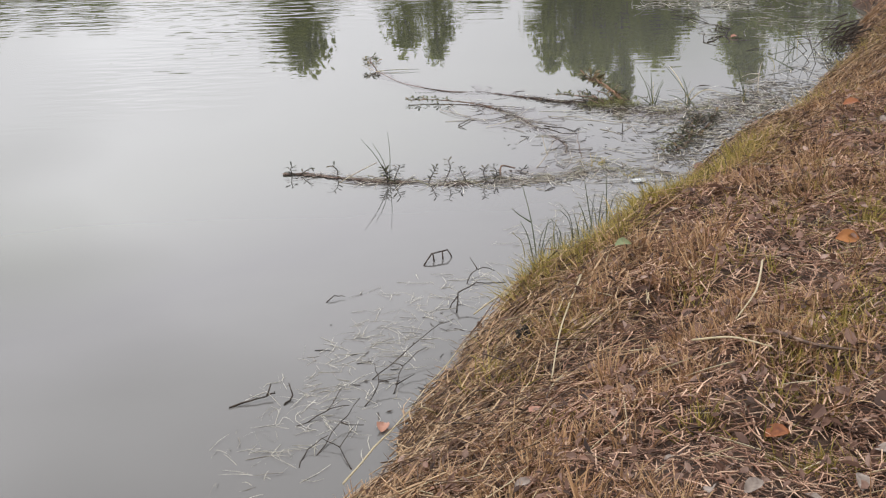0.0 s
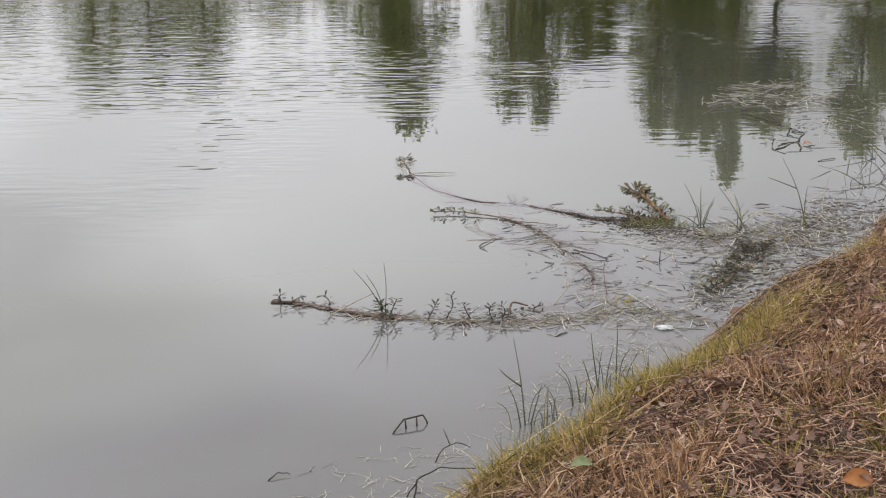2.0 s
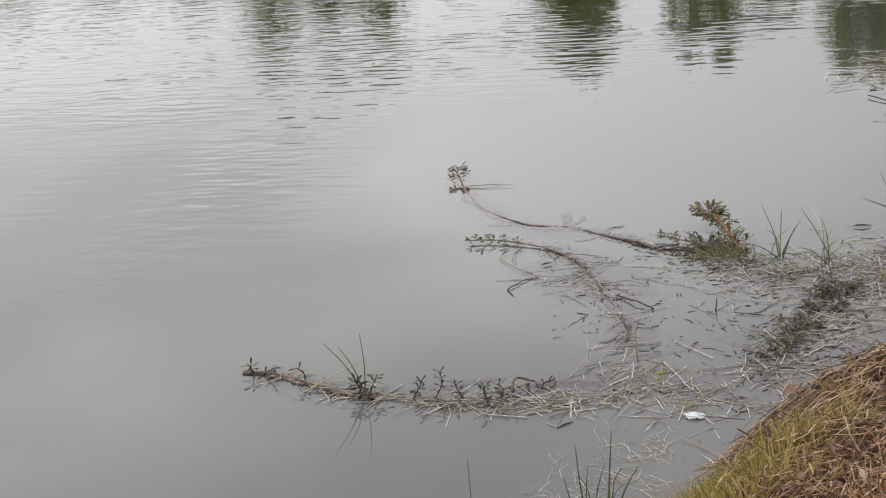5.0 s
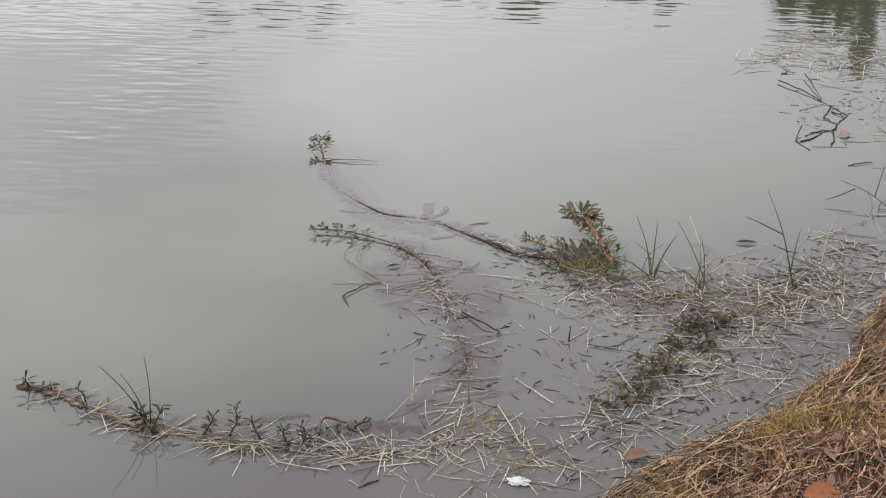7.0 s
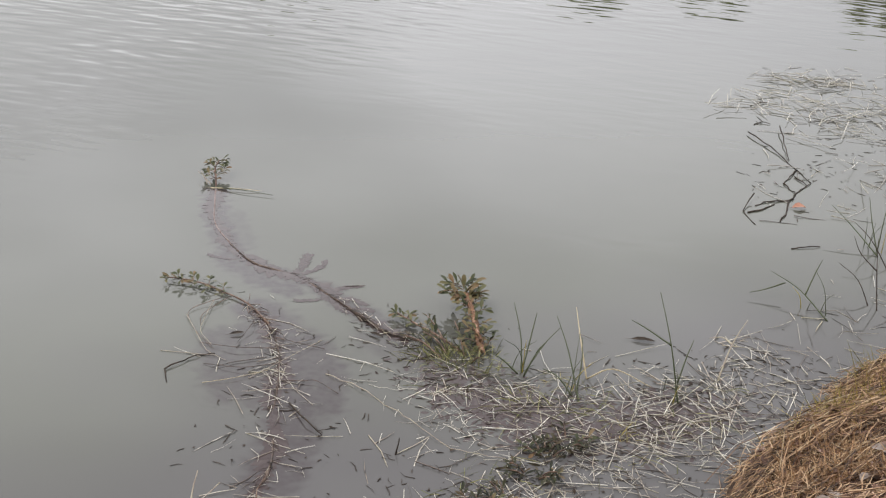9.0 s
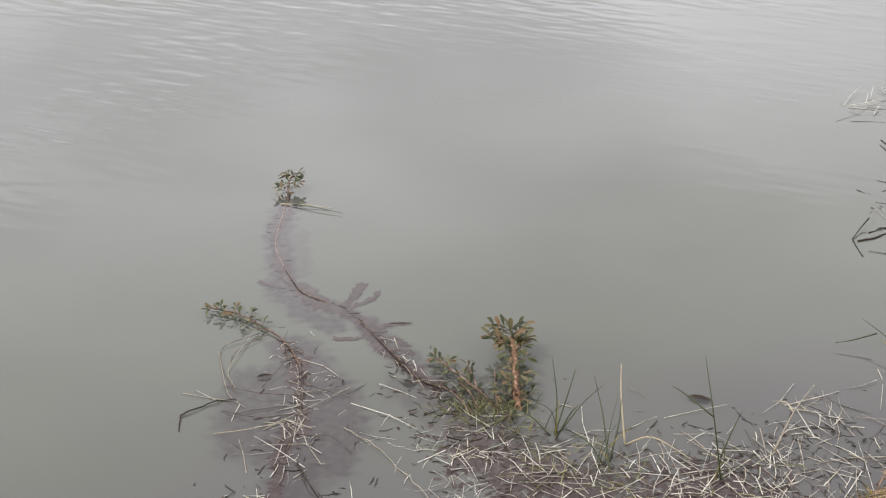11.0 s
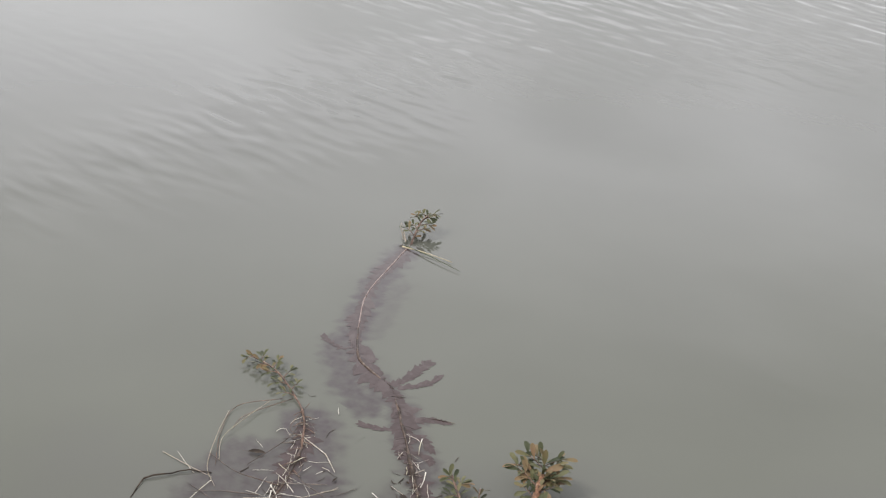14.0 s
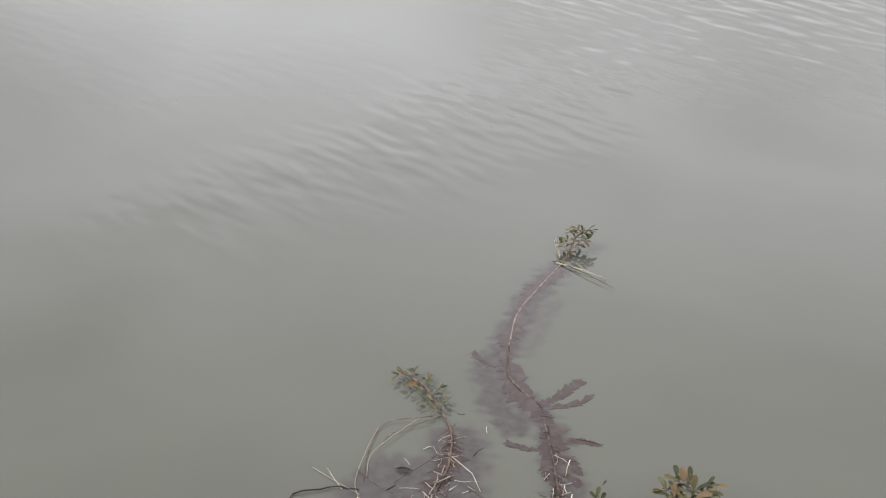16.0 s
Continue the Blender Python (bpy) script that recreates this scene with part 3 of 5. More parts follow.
def tufts(centres, per, spread, length, lean, up=1.0):
    """Base points and ways of blades that stand in tufts."""
    n = len(centres) * per
    c = np.repeat(centres, per, 0)
    off = rng.normal(0, 1, (n, 2)) * spread
    b = c.copy()
    b[:, 0] += off[:, 0]
    b[:, 1] += off[:, 1]
    b[:, 2] = ground_height(b[:, 0], b[:, 1]) - 0.006
    w = np.stack([off[:, 0] / spread * lean + rng.normal(0, 0.25, n), off[:, 1] / spread * lean + rng.normal(0, 0.25, n), up + rng.normal(0, 0.15, n)], 1)
    size = np.repeat(rng.uniform(0.6, 1.25, len(centres)), per)
    return b, w, rng.uniform(length * 0.45, length, n) * size


# golden straw matted along the edge, brown stubble and litter farther up
def straw_bed(name, n, d0, d1, power, depth, long, mat, label, share, y0=-0.6, y1=6.8):
    p = on_bank(n, y0, y1, d0, d1, power, 0.9 if d1 > 1 else 0.0)
    w = lay_on_ground(p, np.where(rng.uniform(0, 1, (n, 1)) < share, downhill(n), flat_ways(n)))
    w[:, 2] += rng.normal(0.06, 0.2, n)
    p[:, 2] += rng.uniform(0.002, depth, n)
    stuff(name, straws(p, w, rng.uniform(0.03, long, n), rng.uniform(0.0008, 0.002, n), rng.normal(0, 0.06, n)), mat, label, "straw")


straw_bed("golden_straw", 10500, 0.0, 0.5, 1.0, 0.05, 0.15, M_STRAW, "golden dry straw matted along the edge of the bank", 0.6)
straw_bed("brown_straw", 27000, 0.2, 2.0, 1.0, 0.03, 0.075, M_STUBBLE, "short pinkish brown straw lying on the bank", 0.2)
straw_bed("brown_straw", 10000, 0.3, 1.7, 1.0, 0.03, 0.065, M_STUBBLE, "short pinkish brown straw lying thickly on the bank", 0.2, -0.5, 2.0)
straw_bed("brown_straw", 6500, 0.4, 1.5, 1.0, 0.035, 0.07, M_STUBBLE, "short pinkish brown straw lying on the bank", 0.2, 1.4, 3.0)
straw_bed("pale_stalks", 1300, 0.0, 2.0, 1.1, 0.05, 0.14, M_PALE, "pale bleached stalks scattered over the straw", 0.4)
p = np.vstack([on_bank(14000, -0.4, 3.2, 0.1, 1.5), on_bank(8000, 3.2, 5.8, 0.1, 0.9, thin=0.4)])
w = np.c_[rng.normal(0, 0.55, (len(p), 2)), rng.uniform(0.35, 1.0, len(p))]
p[:, 2] -= 0.004
stuff("stubble", blades(p, w, rng.uniform(0.02, 0.065, len(p)), rng.uniform(0.0025, 0.005, len(p)), rng.uniform(0.0, 0.5, len(p)), 3), M_STUBBLE,
      "short pinkish brown grass stubble all over the bank", "grass")
p = on_bank(11500, -0.6, 6.5, 0.02, 1.9, 1.1, 0.9)
size = rng.uniform(0.008, 0.03, len(p))
# larger curled leaves lie scattered in the straw
wide = np.vstack([on_bank(900, -0.5, 5.5, 0.08, 1.6), on_bank(900, -0.3, 2.2, 0.1, 1.5), on_bank(600, 1.4, 3.0, 0.3, 1.4), on_bank(700, 3.0, 5.6, 0.03, 0.6)])
p, size = np.vstack([p, wide]), np.r_[size, rng.uniform(0.018, 0.036, len(wide))]
# a denser drift of larger leaves where the bank levels off
more = np.c_[rng.normal(1.0, 0.22, 520), rng.normal(0.35, 0.2, 520), np.zeros(520)]
more[:, 2] = ground_height(more[:, 0], more[:, 1])
p, size = np.vstack([p, more]), np.r_[size, rng.uniform(0.02, 0.05, 520)]
p[:, 2] += rng.uniform(0.004, 0.045, len(p))
stuff("leaf_litter", flakes(p, size, 0.55), M_LITTER, "brown and pinkish crumbled dead leaves between the straw", "leaf litter")


def patchy(c, share, k=0.0):
    """Keeps tufts in uneven patches."""
    v = np.sin(c[:, 0] * 6.1 + 2.0 * np.sin(c[:, 1] * 2.7 + k)) * np.sin(c[:, 1] * 5.3 + k) + rng.normal(0, 0.35, len(c))
    return c[v > share]


# short brown grass in tufts
c = patchy(np.vstack([on_bank(1900, -0.4, 3.3, 0.12, 1.6), on_bank(900, 3.3, 6.2, 0.12, 1.0)]), 0.16)
b, w, ln = tufts(c, 46, 0.02, 0.115, 0.26)
stuff("dry_grass", blades(b, w, ln, rng.uniform(0.0024, 0.005, len(b)), rng.uniform(0.1, 0.8, len(b))), M_BROWNGRASS,
      "short brown dry grass growing in tufts on the bank", "grass")
# the bank goes on, more thinly covered, to both sides
p = np.vstack([on_bank(9000, -7, 13, 0.1, 5.0), on_bank(5000, -7, -0.4, 0.0, 1.5), on_bank(6000, 6.0, 14.0, 0.0, 1.5), on_bank(6000, -1.0, 7.0, 1.8, 4.0)])
w = lay_on_ground(p, flat_ways(len(p)))
p[:, 2] += rng.uniform(0.002, 0.03, len(p))
stuff("scattered_straw", straws(p, w, rng.uniform(0.04, 0.16, len(p)), rng.uniform(0.001, 0.0026, len(p)), rng.normal(0, 0.06, len(p))), M_STUBBLE,
      "thin brown straw scattered along the rest of the bank", "straw")
c = np.vstack([patchy(on_bank(700, -7, 13, 1.6, 5.0), -0.2), on_bank(500, -7, -0.4, 0.05, 1.8), on_bank(500, 6.2, 14, 0.05, 1.8)])
b, w, ln = tufts(c, 22, 0.03, 0.12, 0.36)
stuff("scattered_grass", blades(b, w, ln, rng.uniform(0.003, 0.006, len(b)), rng.uniform(0.1, 0.6, len(b)), 3), M_BROWNGRASS,
      "dry brown grass tufts along the rest of the bank", "grass")
# long golden stalks matted along the edge
p = np.vstack([on_bank(1000, -0.4, 2.6, 0.0, 0.32), on_bank(850, 2.6, 5.6, 0.0, 0.36)])
a = rng.normal(1.03, 0.7, len(p))
w = lay_on_ground(p, np.stack([np.cos(a), np.sin(a), 0 * a], 1))
w[:, 2] += rng.normal(0.03, 0.1, len(p))
p[:, 2] += rng.uniform(0.015, 0.06, len(p))
stuff("edge_stalks", straws(p, w, np.where(p[:, 1] < 2.6, 0.6, 1.0) * rng.uniform(0.08, 0.3, len(p)), rng.uniform(0.0009, 0.0019, len(p)), rng.normal(0, 0.09, len(p))), M_STRAW,
      "long golden stalks matted along the edge of the bank", "straw")
# straw that hangs over the edge to the water
p = on_bank(7500, -0.4, 6.6, 0.0, 0.30, 1.0)
w = downhill(len(p)) * [1, 1, 0] + np.stack([0 * p[:, 0], 0 * p[:, 0], rng.uniform(-0.1, 0.75, len(p))], 1)
p[:, 2] += 0.005
stuff("overhanging_grass", blades(p, w, rng.uniform(0.03, 0.10, len(p)), rng.uniform(0.0016, 0.0036, len(p)), rng.uniform(0.3, 1.0, len(p))), M_BROWNGRASS,
      "dry golden grass hanging over the edge of the bank", "grass")
# dry grass standing along the edge
c = np.vstack([on_bank(300, -0.4, 2.0, 0.0, 0.35), on_bank(170, 3.0, 6.4, 0.05, 0.35)])
b, w, ln = tufts(c, 16, 0.025, 0.1, 0.55)
ln = ln * np.where(b[:, 1] > 2.8, 0.65, 1.0)
stuff("edge_grass", blades(b, w, ln, rng.uniform(0.0018, 0.0036, len(b)), rng.uniform(0.1, 0.7, len(b))), M_STRAW,
      "dry golden grass standing along the edge of the bank", "grass")
# green grass along the edge
c = np.vstack([on_bank(230, 1.75, 2.45, 0.15, 0.42), on_bank(250, 2.35, 2.85, 0.05, 0.42), on_bank(8, 2.85, 3.2, 0.12, 0.3), on_bank(10, 1.0, 1.5, 0.15, 0.35), on_bank(26, 4.6, 5.2, 0.05, 0.3), np.c_[rng.normal(1.56, 0.03, (12, 1)), rng.normal(3.29, 0.03, (12, 1)), np.zeros((12, 1))],
               ])
b, w, ln = tufts(c, 26, 0.026, 0.14, 0.42)
c = np.vstack([patchy(on_bank(420, -0.3, 2.4, 0.6, 1.9), 0.4, 1.3), patchy(on_bank(240, 2.0, 5.0, 0.35, 1.6), 0.3, 2.0)])
spots = [(0.75, 0.73, 0.02, 0.03, 5), (0.63, 0.32, 0.02, 0.03, 4), (0.6, 0.64, 0.02, 0.02, 4), (0.41, 0.5, 0.02, 0.02, 3), (0.8, 0.85, 0.03, 0.03, 5), (0.55, 0.3, 0.02, 0.02, 3), (0.14, 0.63, 0.015, 0.02, 3), (1.55, 3.3, 0.035, 0.035, 8), (0.23, 1.33, 0.03, 0.05, 8), (1.12, 1.55, 0.14, 0.22, 46), (0.85, 0.75, 0.09, 0.16, 26), (0.35, 1.25, 0.07, 0.08, 14), (1.25, 1.2, 0.1, 0.1, 16), (1.5, 2.3, 0.12, 0.2, 18)]
near = np.vstack([np.c_[rng.normal(x, sx, n), rng.normal(y, sy, n), np.zeros(n)] for x, y, sx, sy, n in spots])
near[:, 2] = ground_height(near[:, 0], near[:, 1])
c = np.vstack([c, near])
b2, w2, ln2 = tufts(c, 28, 0.018, 0.085, 0.36)
b, w, ln = np.vstack([b, b2]), np.vstack([w, w2]), np.r_[ln, ln2]
stuff("green_grass", blades(b, w, ln, rng.uniform(0.002, 0.004, len(b)), rng.uniform(0.05, 0.45, len(b))), M_GREEN,
      "yellow-green grass in tufts along the water's edge", "grass")

# ---- floating straw and scraps ----
def along(points, n, spread):
    """Random places along a broken line on the water, scattered sideways."""
    q = np.array(points, float)
    seg = np.linalg.norm(np.diff(q, axis=0), axis=1)
    at = rng.uniform(0, seg.sum(), n)
    cum = np.r_[0, np.cumsum(seg)]
    out = np.stack([np.interp(at, cum, q[:, k]) for k in range(2)], 1) + rng.normal(0, spread, (n, 2))
    return np.c_[out, np.zeros(n)]


CLUMP = [(1.43, 4.64), (1.38, 4.54), (1.36, 4.44), (1.31, 4.31), (1.25, 4.22), (1.19, 4.13), (1.13, 4.05)]


def shore_band(n, y0, y1, d0, d1):
    q = on_bank(n, y0, y1, d0, d1)
    q[:, 2] = 0
    return q


def on_water(q):
    keep = inland(q[:, 0], q[:, 1]) < 0.02
    return q[keep]


q = np.vstack([
    along(LOG[3:], 380, 0.035), along(LOG[6:], 300, 0.06), along(LOG[1:5], 20, 0.016), shore_band(1300, 3.55, 5.4, -0.42, 0.0), along([(0.3, 3.68), (0.6, 3.70), (0.95, 3.72)], 230, 0.07),
    along([(0.62, 3.85), (0.8, 3.95), (0.9, 3.7)], 120, 0.08), along([(0.75, 3.55), (0.95, 3.5)], 60, 0.07),
    along(STEM_B[4:], 70, 0.03), along([(0.55, 4.75), (0.62, 4.3)], 50, 0.07), along([(0.64, 4.1), (0.75, 3.85)], 80, 0.08),
    along([(0.95, 4.98), (1.25, 4.85), (1.5, 4.85)], 330, 0.09), along([(1.1, 4.75), (1.35, 4.6)], 130, 0.08),
    along(CLUMP, 200, 0.08), along([(1.5, 5.0), (1.75, 5.0), (1.95, 5.1)], 380, 0.11), along([(1.45, 4.55), (1.7, 4.75), (1.9, 5.0)], 420, 0.10),
    along([(1.3, 4.2), (1.5, 4.35)], 160, 0.08), along([(1.0, 3.85), (1.2, 4.0)], 130, 0.08), along([(0.85, 4.7), (1.05, 4.35), (1.2, 4.1)], 50, 0.06),
    along([(2.0, 5.3), (2.2, 5.6), (2.45, 6.0)], 190, 0.12), along([(1.8, 5.25), (2.0, 5.45)], 70, 0.06),
    along([(2.1, 6.9), (2.5, 6.6)], 150, 0.13), along([(2.25, 7.2), (2.6, 7.4)], 130, 0.14), along([(2.05, 8.1), (2.5, 8.0), (2.8, 8.3)], 240, 0.16),
    along([(2.1, 8.7), (2.6, 8.9)], 160, 0.12), along([(2.7, 7.0), (3.0, 8.0)], 160, 0.15), along([(0.28, 4.74), (0.45, 4.75), (0.6, 4.65)], 22, 0.03),
    along([(0.42, 5.0), (0.62, 5.02)], 16, 0.05), along([(0.15, 5.1), (0.2, 4.9), (0.3, 4.75)], 5, 0.03),
])
q = on_water(q[rng.uniform(0, 1, len(q)) < np.where(q[:, 1] > 7.7, 0.42, np.where(q[:, 1] > 6.2, 0.2, 0.27))])
q[:, 2] = rng.uniform(0.001, 0.006, len(q))
w = flat_ways(len(q))
w[:, 2] = rng.normal(0.0, 0.025, len(q))
stuff("floating_straw", straws(q, w, rng.uniform(0.03, 0.15, len(q)) * rng.uniform(0.4, 1.7, len(q)), rng.uniform(0.0007, 0.0019, len(q)), rng.normal(0, 0.04, len(q))), M_WET,
      "pale wet straw floating in a mat on the pond", "straw")
# pale straw heaped up far along the bank
q = on_water(np.vstack([along([(1.84, 8.0), (2.14, 8.4), (2.39, 8.2), (2.68, 8.5)], 80, 0.1), along([(2.0, 8.65), (2.45, 8.75)], 34, 0.08), along([(2.3, 8.0), (2.5, 7.4), (2.6, 6.9)], 40, 0.14)]))
q[:, 2] = rng.uniform(0.002, 0.03, len(q))
w = flat_ways(len(q))
w[:, 2] = rng.normal(0, 0.08, len(q))
stuff("heaped_straw", straws(q, w, rng.uniform(0.08, 0.28, len(q)), rng.uniform(0.001, 0.0026, len(q)), rng.normal(0, 0.06, len(q))), M_THREAD,
      "pale bleached straw heaped on the water along the bank", "straw")
# straw lying just under the surface in the shallows
q = on_water(np.vstack([along([(-0.45, 1.25), (-0.3, 1.7), (-0.12, 2.2), (0.12, 2.45)], 260, 0.11), along([(0.35, 2.75), (0.6, 3.1), (0.85, 3.45)], 200, 0.09), along([(1.3, 4.3), (1.9, 5.0)], 260, 0.16), along(STEM_B[3:], 60, 0.05), along([(0.9, 4.9), (1.2, 4.6)], 90, 0.13)]))
q[:, 2] = rng.uniform(0.0, 0.004, len(q))
w = flat_ways(len(q))
w[:, 2] = rng.normal(0, 0.05, len(q))
stuff("drowned_straw", straws(q, w, rng.uniform(0.03, 0.11, len(q)), rng.uniform(0.0005, 0.001, len(q)), rng.normal(0, 0.12, len(q))), M_THREAD,
      "pale straw lying just under the water near the bank", "straw")
def flat_flakes(mid, size):
    """Leaf scraps lying flat in the surface film."""
    mid = np.asarray(mid, float)
    n = len(mid)
    a = rng.uniform(0, 2 * np.pi, n)
    k = np.arange(7) / 7 * 2 * np.pi
    rad = rng.uniform(0.6, 1.0, (n, 7)) * size[:, None] * 0.5
    x, y = rad * np.cos(k), rad * np.sin(k) * 0.5
    c, s = np.cos(a)[:, None], np.sin(a)[:, None]
    v = np.stack([mid[:, :1] + x * c - y * s, mid[:, 1:2] + x * s + y * c, np.repeat(mid[:, 2:], 7, 1)], -1)
    return v.reshape(-1, 3), [tuple(range(7 * i, 7 * i + 7)) for i in range(n)]


# brown leaf mud under the straw mat
q = on_water(np.vstack([along([(1.0, 4.88), (1.35, 4.68)], 900, 0.07), along([(1.35, 4.68), (1.85, 4.95)], 900, 0.08)]))
q[:, 2] = rng.uniform(0.0002, 0.0006, len(q))
stuff("drowned_litter", flat_flakes(q, rng.uniform(0.014, 0.045, len(q))), M_FUZZ, "mauve-brown drowned leaves under the floating straw", "leaf litter")
# dark scraps on the water
q = on_water(np.vstack([along(STEM_B[3:], 50, 0.09), along(CLUMP, 220, 0.12), along([(0.8, 5.0), (1.1, 4.8), (1.4, 4.75)], 240, 0.12), along(LOG[4:], 90, 0.03),
                        along([(0.6, 4.4), (1.0, 4.4)], 40, 0.16), along([(1.5, 4.8), (2.1, 5.3)], 220, 0.15), along([(2.1, 6.9), (2.6, 8.3)], 130, 0.2),
                        along([(-0.3, 1.6), (0.1, 2.3)], 40, 0.13), along([(1.0, 3.8), (1.4, 4.2)], 60, 0.08), along([(0.7, 5.12), (0.95, 5.05)], 40, 0.05), shore_band(520, 3.6, 5.4, -0.4, 0.0)]))
q = q[rng.uniform(0, 1, len(q)) < 0.7]
q[:, 2] = rng.uniform(0.0006, 0.0022, len(q))
stuff("floating_scraps", joined([straws(q, flat_ways(len(q)), rng.uniform(0.006, 0.05, len(q)), rng.uniform(0.0007, 0.002, len(q)), rng.normal(0, 0.1, len(q))), flakes(q[::4] + [0.03, 0.02, 0.001], rng.uniform(0.006, 0.022, len(q[::4])), 0.12)]), M_TWIG, "small dark scraps of leaves floating on the pond", "leaf litter")


# ---- water plants ----
def leaf_shape(name, mat, slim=1.0):
    """A blunt oblong leaf one metre long, folded along its rib and bent back."""
    xs, ws = (0.0, 0.14, 0.4, 0.7, 0.9, 1.0), (0.02, 0.04, 0.15, 0.21, 0.16, 0.03)
    v = []
    for x, wd in zip(xs, ws):
        wd *= slim
        z = -0.16 * x * x
        v += [(x, wd, z + wd * 0.35), (x, 0, z), (x, -wd, z + wd * 0.35)]
    f = [(3 * k + j, 3 * k + j + 1, 3 * k + 4 + j, 3 * k + 3 + j) for k in range(5) for j in range(2)]
    return mesh_of(name, v, f, mat, True)


LEAF, DARK_LEAF = leaf_shape("leaf", M_LEAF, 0.85), leaf_shape("dark_leaf", M_DARKLEAF, 0.6)


def frame_along(at, way, size, roll=0.0):
    """A pose at a point with x along way and z as upright as it can be."""
    x = Vector(way).normalized()
    y = Vector((0, 0, 1)).cross(x)
    if y.length < 1e-3:
        y = Vector((0, 1, 0))
    y.normalize()
    z = x.cross(y)
    m = Matrix((x, y, z)).transposed().to_4x4()
    return Matrix.Translation(at) @ m @ Matrix.Rotation(roll, 4, "X") @ Matrix.Diagonal((size, size, size, 1))


def leaves_along(parent, line, count, size, s0=0.3, shape=LEAF, open0=88, open1=55, lift=0.15):
    """Leaves in a spiral round a line, wide open below and closing to the tip."""
    line = np.array(line, float)
    for k in range(count):
        s = s0 + (1 - s0) * (k + rng.uniform(0, 0.6)) / count
        i = min(len(line) - 2, int(s * (len(line) - 1)))
        at = line[i] + (line[i + 1] - line[i]) * (s * (len(line) - 1) - i)
        t = line[i + 1] - line[i]
        t /= np.linalg.norm(t) + 1e-9
        a = np.cross(t, [0.3, 0.2, 1.0])
        a /= np.linalg.norm(a)
        c = np.cross(t, a)
        g = k * 2.4 + rng.uniform(-0.4, 0.4)
        o = radians(open0 + (open1 - open0) * (s - s0) / (1 - s0) + rng.uniform(-12, 12))
        way = t * math.cos(o) + (a * math.cos(g) + c * math.sin(g)) * math.sin(o)
        way[2] = way[2] * 0.45 + lift
        if at[2] < 0.03 and way[2] < 0:
            way[2] = abs(way[2])
        part("leaf", shape, parent, m=frame_along(at, way, size * rng.uniform(0.7, 1.1), rng.uniform(-0.5, 0.5)))


def branchlets(parent, line, count, reach, leaf, s0=0.1, shape=None, each=6, up=0.25):
    """Short side twigs to both sides of a line, each with a fan of small leaves."""
    line = np.array(line, float)
    for k in range(count):
        s = s0 + (1 - s0) * (k + 0.5) / count
        i = min(len(line) - 2, int(s * (len(line) - 1)))
        at = line[i] + (line[i + 1] - line[i]) * (s * (len(line) - 1) - i)
        t = line[i + 1] - line[i]
        t /= np.linalg.norm(t) + 1e-9
        side = np.cross(t, [0, 0, 1.0]) if abs(t[2]) < 0.9 else np.array([math.cos(k * 2.4), math.sin(k * 2.4), 0])
        side /= np.linalg.norm(side) + 1e-9
        side = side * (1 if k % 2 else -1)
        way = t * rng.uniform(0.2, 0.7) + side * rng.uniform(0.7, 1.0) + np.array([0, 0, up * rng.uniform(0.3, 1.4)])
        way /= np.linalg.norm(way)
        end = at + way * reach * rng.uniform(0.6, 1.1) * (1 - 0.4 * s)
        ln = smooth_line([at, (at + end) / 2 + [0, 0, 0.004], end], 3)
        sprig = part("side_twig", mesh_of("side_twig", *tube(ln, 0.0016, 0.0009, 5), M_STEM, True), parent)
        leaves_along(sprig, ln, each, leaf, 0.35, shape or LEAF, 75, 35, 0.12)


def local(points, base):
    return [tuple(np.array(p) - np.array(base)) for p in points]


def stem_part(parent, points, r0, r1, mat=M_STEM, name="stem", sides=6, rough=0.15):
    line = smooth_line(points, 5)
    part(name, mesh_of(name, *tube(line, r0, r1, sides, rough), mat, True), parent)
    return line


def sunken_bed(parent, base, runs, z=0.0003):
    """One bed of sunken leaves along several lines on the plan, its colour fading into the silt at its rim. runs:
    points, half width, thickness.
    """
    lines = [(smooth_line([(x, y, 0) for x, y in pts], 6)[:, :2], wide, thick) for pts, wide, thick in runs]
    every = np.vstack([ln for ln, wide, thick in lines])
    lo, hi = every.min(0) - 0.14, every.max(0) + 0.14
    xs, ys = np.arange(lo[0], hi[0], 0.012), np.arange(lo[1], hi[1], 0.012)
    xx, yy = np.meshgrid(xs, ys)
    wob = 0.014 * np.sin(xx * 43 + 2 * np.sin(yy * 37)) * np.sin(yy * 31 + 2 * np.sin(xx * 29)) + 0.008 * np.sin(xx * 83 + 3 * np.sin(yy * 47))
    cover = np.zeros(xx.shape)
    for ln, wide, thick in lines:
        gap = np.min(np.hypot(xx[..., None] - ln[:, 0], yy[..., None] - ln[:, 1]), -1) + wob
        k = np.clip((wide * 1.35 - gap) / (wide * 0.8), 0, 1)
        cover = np.maximum(cover, thick * k * k * (3 - 2 * k))
    k = np.arange(xx.size).reshape(xx.shape)
    quads = np.stack([k[:-1, :-1], k[:-1, 1:], k[1:, 1:], k[1:, :-1]], -1).reshape(-1, 4)
    quads = quads[cover.ravel()[quads].max(1) > 0]
    used, back = np.unique(quads, return_inverse=True)
    v = np.stack([xx.ravel() - base[0], yy.ravel() - base[1], 0 * xx.ravel() + z], 1)[used]
    me = mesh_of("sunken_leaves", v, back.reshape(-1, 4), M_MAT)
    a = me.attributes.new("cover", "FLOAT", "POINT")
    a.data.foreach_set("value", cover.ravel()[used].astype(np.float32))
    part("sunken_leaves", me, parent, "mauve-grey sunken leaves under the surface")["kind"] = "stuff"


